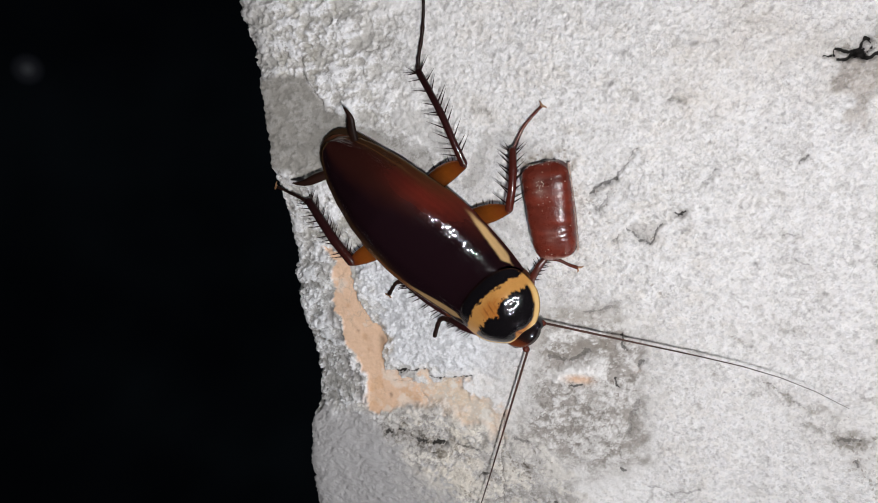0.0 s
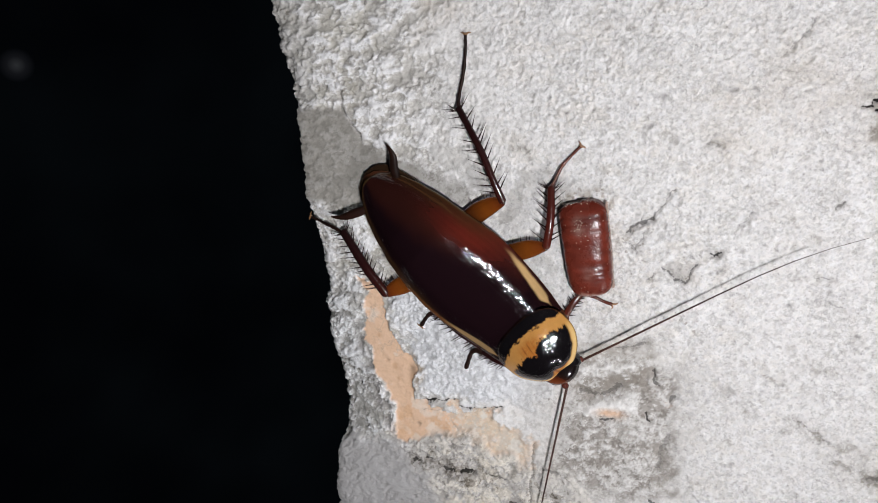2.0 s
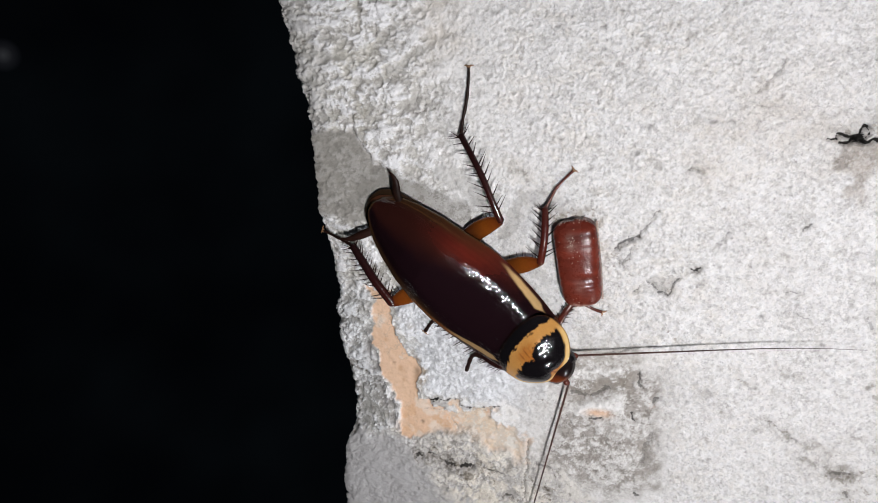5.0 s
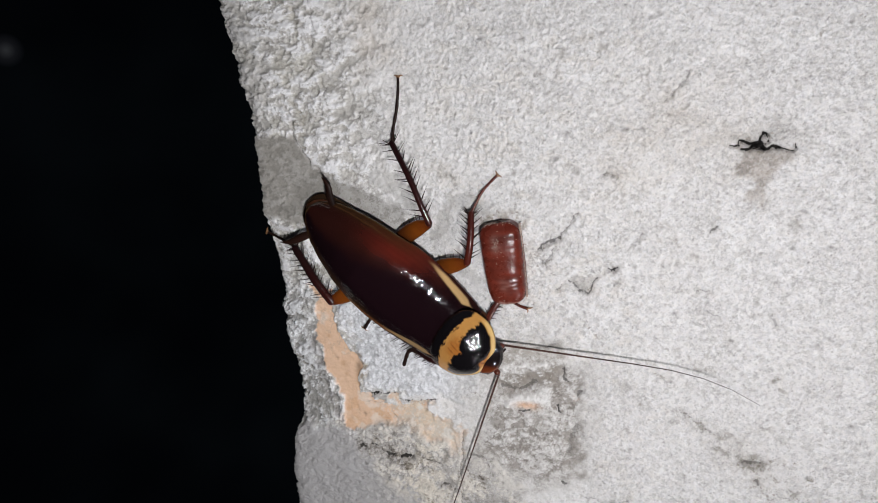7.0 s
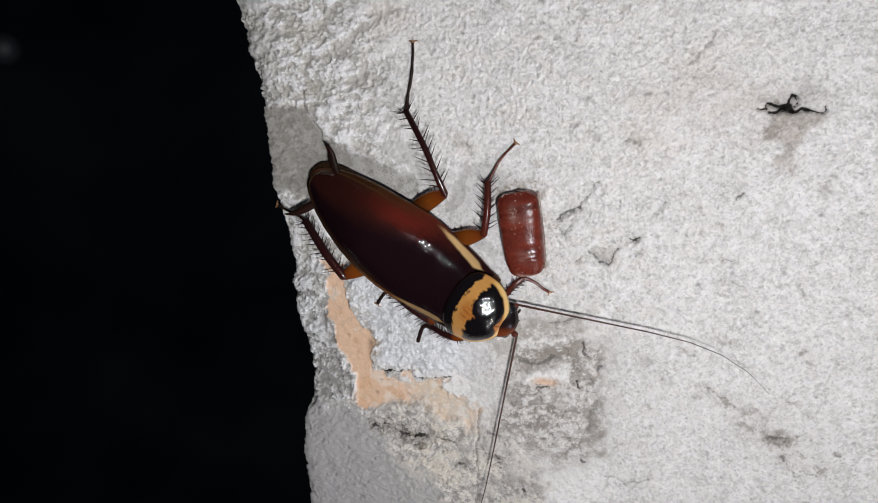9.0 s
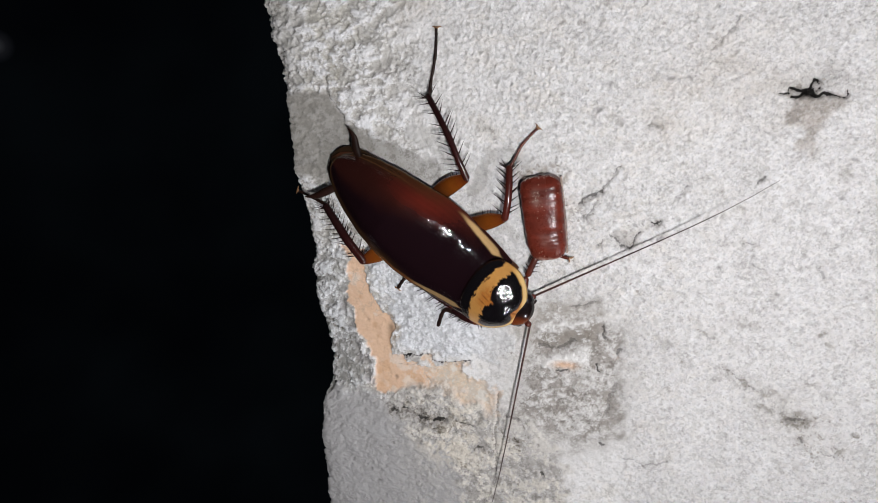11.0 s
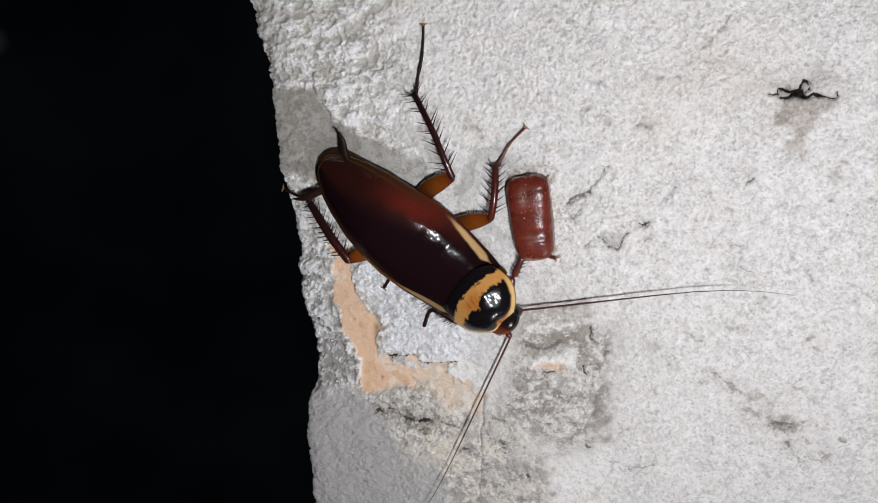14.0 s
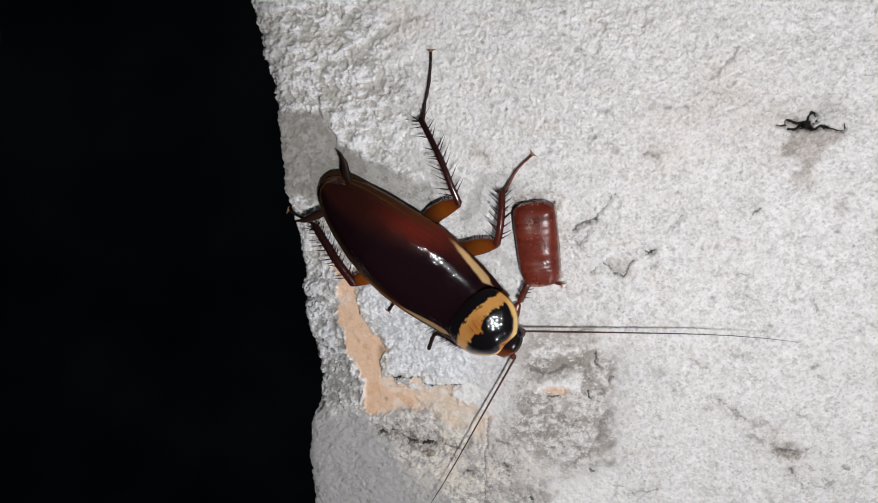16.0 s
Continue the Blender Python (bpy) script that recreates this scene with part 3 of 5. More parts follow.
    chip = step_up(inside(X + 0.15 * warp1, Z + 0.15 * warp2, [(3.0, -3.4), (3.8, -3.0), (6.2, -3.1), (5.8, -3.9), (5.1, -5.0), (4.2, -4.6)]), -0.1, 0.12)
    H -= chip * 0.18
    lay(chip, (0.52, 0.50, 0.475), 0.8)
    halo = np.abs(inside(X + 0.3 * warp1, Z + 0.3 * warp2, [(-6.7, 2.8), (-5.6, 3.7), (-3.0, 3.8), (-2.1, 2.8), (-1.3, -5.2), (-5.2, -6.3)]) + 0.25)
    lay(np.exp(-(halo / 0.45) ** 2) * step_up(small + 0.5 * mid, -0.25, 0.1) * step_up(Z, -4.5, 2.5), (0.33, 0.28, 0.22), 0.6)
    # cracks and holes: bent line, half width, depth, darkness painted inside (dirt and shade)
    CRACKS = [
        ([(-0.2, 0.0), (0.5, 0.6), (1.1, 1.0), (2.1, 1.4)], 0.16, 0.5, 0.7), ([(2.1, 1.4), (2.3, 2.0), (3.4, 3.6), (4.2, 4.4)], 0.10, 0.2, 0.5), ([(0.5, -1.6), (1.5, 0.0)], 0.12, 0.2, 0.4),
        ([(0.1, -1.3), (0.7, -2.2)], 0.18, 0.2, 0.4), ([(3.0, -3.5), (4.2, -4.6), (5.1, -5.0), (5.9, -3.8), (6.2, -3.1)], 0.11, 0.28, 0.65),
        ([(1.5, -4.8), (2.3, -4.0)], 0.10, 0.2, 0.5), ([(7.6, -2.1), (8.3, -2.2), (8.8, -2.1)], 0.11, 0.4, 0.9), ([(8.4, -2.2), (8.4, -2.5)], 0.08, 0.2, 0.7),
        ([(9.6, 0.3), (10.8, 1.2), (11.5, 2.2)], 0.09, 0.2, 0.35), ([(-23.2, -20.0), (-22.0, -19.75)], 0.15, 0.5, 0.95), ([(-21.8, -19.8), (-19.4, -19.85)], 0.10, 0.4, 0.8), ([(-19.1, -20.3), (-16.8, -20.5), (-14.1, -20.1)], 0.085, 0.4, 0.85),
        ([(-24, -21.4), (-21, -21.0), (-18.2, -20.9)], 0.06, 0.1, 0.3), ([(-20.5, -22.6), (-19.0, -24.2)], 0.08, 0.1, 0.25),
        ([(1.5, -19.4), (1.8, -20.2)], 0.15, 0.2, 0.85), ([(-3.3, -20.4), (-2.2, -20.3)], 0.15, 0.3, 0.8), ([(2.2, -14.6), (2.6, -16.1)], 0.17, 0.3, 0.7), ([(4.4, -17.2), (3.9, -17.7)], 0.22, 0.3, 0.6),
        ([(-5.4, -17.2), (-3.2, -17.5), (-1.1, -16.5)], 0.28, 0.3, 0.5), ([(3.6, -21.5), (2.8, -23.8), (2.4, -25.7)], 0.25, 0.2, 0.38), ([(1.5, -29.5), (2.0, -29.8)], 0.20, 0.3, 0.7),
        ([(-9.8, -27.2), (-8.6, -27.6)], 0.22, 0.3, 0.5), ([(-5.7, -34.5), (-5.3, -34.7)], 0.2, 0.3, 0.8),
        ([(-25.5, -28.0), (-25.0, -28.0)], 0.20, 0.3, 0.8), ([(-23.7, -27.6), (-23.3, -27.7)], 0.22, 0.3, 0.8), ([(-21.6, -28.6), (-20.6, -28.7)], 0.22, 0.4, 0.8),
        ([(-19.5, -28.7), (-18.3, -28.5)], 0.28, 0.4, 0.9), ([(-16.6, -28.8), (-14.0, -29.0)], 0.14, 0.3, 0.55), ([(-14.0, -32.1), (-13.4, -32.3)], 0.2, 0.3, 0.6),
        ([(-26.1, 30), (-25.9, 27), (-26.1, 24.9), (-26.3, 23.7), (-26.4, 22.5), (-27.2, 21.4)], 0.06, 0.14, 0.42), ([(-26.5, 22.3), (-25.8, 21.7)], 0.06, 0.14, 0.5),
        ([(-24.7, 19.6), (-24.9, 18.9), (-25.4, 18.1)], 0.07, 0.15, 0.4), ([(-22.5, 15.2), (-21.1, 15.4), (-20.9, 16.1)], 0.08, 0.18, 0.42),
        ([(-30.0, 15.5), (-29.9, 13.5), (-29.3, 12.0), (-28.2, 10.1)], 0.13, 0.2, 0.42), ([(13.6, 16.4), (14.8, 17.5), (16.3, 19.3)], 0.10, 0.2, 0.38),
        ([(18.3, 2.7), (18.8, 3.0)], 0.14, 0.2, 0.6), ([(7.4, 8.4), (7.7, 9.3)], 0.13, 0.2, 0.42), ([(17.1, -4.1), (18.1, -4.3)], 0.12, 0.2, 0.42),
        ([(15.1, -18.7), (16.1, -18.9), (17.1, -19.9)], 0.11, 0.15, 0.40), ([(18.2, -20.6), (19.5, -21.3)], 0.10, 0.15, 0.4), ([(22.3, -24.3), (23.9, -24.2)], 0.26, 0.2, 0.5),
        ([(23.7, -26.6), (23.9, -26.9)], 0.2, 0.2, 0.5), ([(25.9, -28.0), (27.7, -28.6)], 0.09, 0.15, 0.4), ([(4.6, -31.2), (7.0, -32.0), (9.6, -31.2)], 0.10, 0.12, 0.35),
        ([(-10.8, -24.3), (-11.2, -29.1), (-11.5, -33.2), (-11.8, -37.8)], 0.11, 0.2, 0.45),
        ([(-1.5, -12.3), (1.2, -11.6)], 0.16, 0.2, 0.45), ([(17.8, -6.4), (18.9, -6.9)], 0.2, 0.15, 0.4), ([(24.7, -6.8), (25.0, -7.6)], 0.2, 0.2, 0.45),
    ]
    for pts, w, deep, soot_shade in CRACKS:
        d = line_gap(X + 0.22 * warp1 + 0.10 * small, Z + 0.22 * warp2 + 0.10 * tiny, pts)
        H -= np.clip(1.25 * np.exp(-(d / (w * 1.45)) ** 2), 0, 1) * deep
        split = np.maximum(split, (1 - d / (2.0 * w)) * (0.70 + 0.25 * soot_shade))
        soot_shades = np.maximum(soot_shades, (1 - step_up(d, 2.5 * w, 4 * w)) * min(1, soot_shade ** 1.3 + 0.05))
        dirt += 0.30 * soot_shade * np.exp(-(d / (w * 4)) ** 2)
        lay(np.exp(-(d / (w * 3.5)) ** 2), (0.40, 0.38, 0.36), 0.45 * soot_shade)
    # the hole with its stain: soot, and depth shade painted black inside
    stain = step_up(inside(xw, zw, [(20.0, 11.6), (25.6, 11.4), (24.6, 8.8), (23.4, 7.2), (23.3, 5.2), (22.3, 5.2), (21.9, 7.4), (20.8, 9.2)]), -0.5, 0.9)
    lay(stain * (0.75 + 0.25 * step_up(0.3 - smear2, -0.2, 0.4)), (0.36, 0.315, 0.27), 0.74)
    lay(stain * step_up(Z + 1.2 * warp1 + mid, 6.5, 11) * step_up(0.3 - smear2 - 0.3 * smear, -0.1, 0.3), (0.27, 0.245, 0.22), 0.55)
    lay(np.exp(-(((X - 22.9 + 0.8 * warp1) / 3.8) ** 2 + ((Z - 12.0 + 0.8 * warp2) / 1.8) ** 2)), (0.46, 0.435, 0.41), 0.58)
    lay(np.exp(-(((X - 18.3 + warp1) / 2.2) ** 2 + ((Z - 12.4 + 0.8 * warp2) / 1.2) ** 2)), (0.56, 0.52, 0.47), 0.40)
    for pts, w, k in (([(20.4, 12.3), (22.0, 12.6), (22.4, 13.2)], 0.55, 0.55), ([(20.9, 11.8), (21.8, 11.7)], 0.4, 0.6), ([(23.6, 12.8), (24.6, 12.4), (25.6, 12.6)], 0.75, 0.5), ([(24.0, 14.2), (25.2, 13.6)], 0.4, 0.3), ([(22.9, 12.5), (23.0, 12.7)], 0.3, 0.3)):
        d = line_gap(X + 0.5 * warp1, Z + 0.5 * warp2, pts)
        lay((1 - step_up(d, 0.6 * w, 1.2 * w)) * step_up(smear2 + 0.5 * fleck, -0.5, -0.1), (0.46, 0.45, 0.44), k)
    dirt += 0.12 * stain + 0.42 * np.exp(-(((X - 22.8) / 3.4) ** 2 + ((Z - 12.0) / 1.4) ** 2))
    HOLE = [([(19.7, 11.35), (20.6, 11.4)], 0.05), ([(20.7, 11.95), (21.4, 11.85), (22.1, 11.65)], 0.10), ([(20.6, 11.75), (20.75, 11.4)], 0.04), ([(21.0, 11.05), (21.7, 11.1), (22.2, 11.45)], 0.14), ([(22.3, 11.55), (22.65, 11.5)], 0.36),
            ([(22.8, 11.2), (23.4, 11.15), (23.9, 11.45), (24.5, 11.25)], 0.13), ([(24.5, 11.25), (25.2, 11.0), (25.9, 10.85), (26.05, 11.2), (26.0, 11.6)], 0.05),
            ([(22.65, 11.6), (22.6, 12.3), (22.95, 12.7), (23.3, 12.55)], 0.09), ([(23.3, 12.5), (23.45, 12.0), (23.1, 11.8)], 0.035)]
    for pts, w in [(p, 1.25 * v) for p, v in HOLE]:
        d = line_gap(X + 0.14 * warp1 + 0.06 * tiny, Z + 0.14 * warp2 + 0.06 * small, pts)
        H -= (1 - step_up(d, w * 0.8, w * 1.3 + 0.10)) * 0.9
        split = np.maximum(split, 1.05 - d / (2.0 * w))
        soot_shades = np.maximum(soot_shades, 1 - step_up(d, 2.5 * w, 4 * w))
    # pits and brown specks on the clean side: place, size, depth of tone
    for px, pz, r, k in ((15.4, -19.0, 0.42, 0.6), (17.7, -20.2, 0.48, 0.75), (20.2, -21.3, 0.55, 0.6), (21.5, -22.0, 0.50, 0.55), (23.4, -24.2, 1.25, 0.75), (22.3, -24.0, 0.6, 0.5), (19.2, -22.9, 0.45, 0.55), (20.1, -23.3, 0.35, 0.5), (23.8, -26.6, 0.5, 0.7),
                         (27.3, -27.6, 0.6, 0.55), (24.6, -20.1, 0.45, 0.45), (25.0, -13.9, 0.28, 0.85), (25.8, -15.1, 0.35, 0.55), (10.9, -18.3, 0.22, 0.6), (9.6, -21.9, 0.45, 0.45), (13.0, -14.6, 0.22, 0.7), (17.2, -13.2, 0.5, 0.45), (18.4, -13.0, 0.45, 0.4),
                         (13.9, -15.2, 0.5, 0.35), (9.0, -16.2, 0.6, 0.3), (26.5, 3.4, 0.35, 0.45), (13.0, 3.0, 0.4, 0.45), (14.8, 1.2, 0.5, 0.5), (16.8, -0.2, 0.35, 0.5), (0.4, 19.5, 0.45, 0.55), (-10.4, 8.7, 0.65, 0.6), (-11.6, 9.0, 0.5, 0.45), (-9.6, 7.6, 0.5, 0.5), (8.2, 8.6, 0.55, 0.5), (4.0, 9.4, 0.5, 0.35)):
        d = np.hypot((X - px) * 0.75 + 0.30 * (Z - pz) + 0.45 * warp1, Z - pz + 0.45 * warp2)
        spot = (1 - step_up(d, 0.5 * r, 1.15 * r)) * step_up(0.45 - smear2 - 0.5 * fleck, -0.05, 0.2)
        lay(spot, (0.22, 0.20, 0.175), min(0.95, 1.2 * k))
        lay(np.exp(-(d / (2.2 * r)) ** 2), (0.58, 0.555, 0.52), 0.45 * k)
        H -= spot * 0.12
    # scattered pin holes
    rng = np.random.default_rng(11)
    for _ in range(150):
        px, pz, r = rng.uniform(-30, 36), rng.uniform(-42, 32), rng.uniform(0.10, 0.24)
        zi = np.searchsorted(z, (pz - 1.2, pz + 1.2))
        s = slice(zi[0], zi[1])
        k = np.exp(-(((X[s] - px) / (r * rng.uniform(1, 2))) ** 2 + ((Z[s] - pz) / r) ** 2))
        H[s] -= k * 0.25
        kk = (k * rng.uniform(0.25, 0.6))[..., None]
        C[s] = C[s] * (1 - kk) + np.array((0.16, 0.15, 0.14)) * kk
    Y = -H
    # the return of the corner, running back behind the edge
    back = [300, 120, 45, 16, 6, 2.2, 0.7]
    for q in range(7):
        Y[:, q] = Y[:, col] + back[q]
        X[:, q] = X[:, col] + min(back[q], 6) * 0.12 + 0.3 * (mid[:, q] if back[q] > 3 else 0)
    P = np.stack([X, Y, Z], -1)
    ob = sheet("wall_corner", P, np.clip(C, 0.005, 0.9), PLASTER, values={"grain": np.clip(0.96 - 0.56 * worn_side - 0.15 * g - 0.3 * o - 0.2 * worn, 0.2, 1), "crack": split, "soot_shade": soot_shades, "dirt": np.clip(dirt, 0, 1)})
    return tagged(ob, "whitewashed rough plaster wall with a crumbling corner, flaked orange patch and grey stains", "wall", kind="structure")


build_wall()


def build_backdrop():
    """Black night behind the corner, with one dim far-off gleam."""
    m, nt, b = material("night_distance")
    em = nt.nodes.new("ShaderNodeEmission")
    far = add(nt, "ShaderNodeTexGradient")
    far.gradient_type = "SPHERICAL"
    mp = nt.nodes.new("ShaderNodeMapping")
    mp.inputs["Scale"].default_value = (9.0, 9.0, 5.0)
    nt.links.new(coords(nt), mp.inputs["Vector"])
    nt.links.new(mp.outputs["Vector"], far.inputs["Vector"])
    gleam = ramp(nt, far.outputs["Fac"], [(0.0, (0, 0, 0)), (0.5, (0.005, 0.005, 0.006)), (1.0, (0.020, 0.021, 0.023))])
    murk = ramp(nt, noise_node(nt, 0.8, 2), [(0.35, (0.0006, 0.0008, 0.0012)), (0.7, (0.0014, 0.0020, 0.0026))])
    c = mix(nt, "ADD", 1.0, murk, gleam)
    nt.links.new(c, em.inputs["Color"])
    nt.links.new(em.outputs[0], nt.nodes["Material Output"].inputs["Surface"])
    d = Vector((-0.732, 0.681, 0.012)).normalized()
    bm = bmesh.new()
    bmesh.ops.create_grid(bm, x_segments=4, y_segments=4, size=9000)
    ob = part("backdrop", bm, m, smooth=False)
    ob.matrix_world = look(d * 6.0, d * 7.0)
    return tagged(ob, "dark night sky behind the wall with one dim distant gleam", "night sky", kind="structure")


build_backdrop()

# ---------------------------------------------------------------- the cockroach (its space: x to the head, y to its left, z off the wall)
TURN = radians(-44)
ROOT = (-9.37, -11.20)
roach = new("cockroach")
roach.matrix_world = Matrix(((math.cos(TURN), -math.sin(TURN), 0, ROOT[0] * MM), (0, 0, -1, 0), (math.sin(TURN), math.cos(TURN), 0, ROOT[1] * MM), (0, 0, 0, 1)))
tagged(roach, "glossy dark brown cockroach with yellow-ringed black shield on plaster", "cockroach")


def tab(x, xs, ys):
    return np.interp(x, xs, ys)


def wing_half(x):
    return tab(x, [-24.7, -24.65, -24.5, -24.1, -23.2, -22, -20, -17, -14, -11, -8, -5, -2.5, -0.5], [0.05, 0.5, 0.95, 1.6, 2.45, 3.3, 4.15, 5.05, 5.55, 5.85, 5.75, 5.35, 4.95, 4.5])


def wing_top(x):
    return tab(x, [-25.3, -22, -18, -15, -12, -8, -5, -2.6, -0.5], [1.45, 2.85, 4.35, 4.90, 4.55, 3.88, 3.6, 3.6, 3.2])


def wing_rim(x):
    return tab(x, [-25.3, -22, -17, -14, -10, -4, -0.5], [1.15, 1.5, 2.2, 2.4, 2.05, 1.6, 1.6])


def wing_fall(q):
    """How far the wing has sunk from its crest (0) to its rim (1), with a flatter band outside the shoulder vein."""
    s = np.linspace(0, 1, 200)
    f = np.cumsum(np.interp(s, [0, 0.3, 0.48, 0.56, 0.64, 0.75, 0.85, 1], [0, 0.10, 0.20, 0.34, 0.50, 0.55, 0.47, 0.55]))
    return np.interp(np.abs(q), s, f / f[-1])


def wing_colour(x, q, wob):
    """Tegmen: almost black in front and on its right, red-brown behind and on its left, olive rim, cream shoulder
    stripe.
    """
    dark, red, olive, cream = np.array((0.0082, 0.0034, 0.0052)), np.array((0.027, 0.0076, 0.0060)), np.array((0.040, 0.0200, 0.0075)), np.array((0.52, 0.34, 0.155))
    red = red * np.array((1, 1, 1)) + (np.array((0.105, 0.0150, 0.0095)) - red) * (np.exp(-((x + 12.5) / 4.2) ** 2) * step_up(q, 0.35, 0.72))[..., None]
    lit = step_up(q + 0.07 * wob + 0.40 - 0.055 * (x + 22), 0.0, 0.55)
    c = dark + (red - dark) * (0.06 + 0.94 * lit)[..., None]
    rim = step_up(np.abs(q) + 0.03 * wob, 0.72, 0.95)[..., None] * step_up(-x, 8, 14)[..., None]
    c = c + (olive - c) * 0.7 * rim
    amber = step_up(-q, 0.86, 0.97)[..., None] * (step_up(x, -17, -12) * (1 - step_up(x, -8.5, -6.5)))[..., None]
    c = c + (np.array((0.150, 0.060, 0.020)) - c) * 0.75 * amber
    fold = np.exp(-((np.abs(q) - 0.87 - 0.01 * wob) / 0.012) ** 2)[..., None] * step_up(-x, 13, 17)[..., None]
    c = c + (np.array((0.105, 0.055, 0.022)) - c) * 0.55 * fold
    line = np.maximum(step_up(np.abs(q), 0.965, 0.985), step_up(-x, 24.4, 24.55))[..., None] * step_up(-x, 8, 14)[..., None]
    c = c + (np.array((0.060, 0.034, 0.013)) - c) * 0.8 * line
    a = np.abs(q)
    bulge = 0.09 * step_up(x, -2.9, -1.75)
    inner, outer = bulge + tab(x, [-9.5, -6.5, -4.5, -2.2], [0.93, 0.865, 0.81, 0.785]), -bulge * 0.6 + tab(x, [-9.5, -6.5, -4.5, -2.2], [0.955, 0.955, 0.945, 0.935])
    st = step_up(a + 0.006 * wob, inner - 0.015, inner + 0.02) * (1 - step_up(a + 0.006 * wob, outer - 0.02, outer + 0.02)) * step_up(x, -9.4, -6.6) * (1 - step_up(x, -1.75, -1.4))
    c = c + (cream - c) * (st * np.where(q < 0, 0.55, 1.0))[..., None]
    vein = 0.5 + 0.5 * np.sin(q * 70 + 0.5 * wob + 0.25 * x)
    return c * (0.94 + 0.10 * vein[..., None])


def tegmen(sign, name, lift, label, parent):
    xs = np.concatenate([np.linspace(-24.7, -23.0, 26), np.linspace(-22.9, -0.5, 170)])
    q = np.linspace(-0.30, 1, 72)
    X, Q = np.meshgrid(xs, q, indexing="ij")
    Q = Q - 0.30 * step_up(-X, 19, 25) * (1 - Q) * 0.8
    wob = field(X.shape, 0.13, 1.6, 21 + int(sign), 3)
    W = 0.975 * wing_half(X)
    Zt = wing_top(X) - (wing_top(X) - wing_rim(X) - (0.55 if sign < 0 else 0)) * wing_fall(Q)
    Zt = Zt + lift * (1 - step_up(Q, 0.6, 1.0)) + 0.004 * np.sin(Q * 70 + 0.5 * wob + 0.25 * X) + 0.012 * wob
    Y = sign * Q * W * (1 - (0.03 if sign > 0 else 0.02) * step_up(-X, 9, 16))
    P = np.stack([X, Y, Zt], -1)
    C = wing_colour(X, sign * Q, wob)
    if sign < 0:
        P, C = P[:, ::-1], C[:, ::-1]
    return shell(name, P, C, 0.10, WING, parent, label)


def build_trunk():
    """Abdomen and thorax below the wings, which carry wings and tail feelers."""
    xs = np.linspace(-25.2, 0.5, 60)
    ring = np.linspace(0, 2 * math.pi, 28, endpoint=False)
    X, A = np.meshgrid(xs, ring, indexing="ij")
    w = tab(X, [-25.2, -24.9, -24.1, -22, -18, -12, -6, 0.5], [0.1, 1.0, 1.9, 3.0, 4.4, 5.2, 5.0, 4.2])
    seg = 0.10 * np.abs(np.sin(X * math.pi / 2.1))
    P = np.stack([X, (w - seg) * np.cos(A), 1.05 + np.where(np.sin(A) > 0, tab(X, [-25, -15, 0.5], [0.12, 0.5, 1.2]), 0.7) * np.sin(A) * np.minimum(1, w / 2)], -1)
    return sheet("body", P, None, BELLY, roach, "flat segmented brown underbody", wrap=True, closed_ends=True)


body = build_trunk()
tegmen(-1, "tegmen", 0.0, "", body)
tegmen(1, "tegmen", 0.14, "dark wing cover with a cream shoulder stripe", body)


def hind_wing():
    xs = np.concatenate([np.linspace(-25.5, -24.5, 30), np.linspace(-24.4, -10, 90)])
    q = np.linspace(-1, 1, 50)
    X, Q = np.meshgrid(xs, q, indexing="ij")
    w = tab(X, [-25.5, -25.45, -25.3, -25.0, -24.4, -23.5, -22.3, -20.5, -18, -14, -10], [0.05, 0.6, 1.15, 1.75, 2.35, 2.9, 3.3, 3.75, 4.25, 4.6, 4.7])
    Zt = tab(X, [-26.1, -22, -18, -10], [0.62, 1.20, 1.70, 1.7]) - 0.2 * np.abs(Q) ** 2
    C = np.empty(X.shape + (3,))
    C[...] = (0.030, 0.0165, 0.0085)
    C *= (0.92 + 0.08 * np.sin(Q * 40))[..., None]
    shell("hind_wing", np.stack([X, Q * w - 0.05, Zt], -1), C, 0.08, WING, body, "olive-brown wing tip")


hind_wing()
tube("cercus", [(-22.0, 2.2, 1.5, 0.42), (-23.2, 3.2, 1.8, 0.52), (-23.9, 4.1, 2.0, 0.40), (-24.6, 4.5, 2.1, 0.22), (-25.2, 4.6, 2.1, 0.06)], DARK, body, "dark pointed tail feeler", flat=0.6)
tube("cercus", [(-22.4, -2.0, 1.5, 0.42), (-23.3, -3.6, 1.8, 0.52), (-23.9, -4.7, 2.0, 0.40), (-24.5, -5.4, 2.1, 0.22), (-25.1, -5.9, 2.1, 0.06)], DARK, body, flat=0.6)


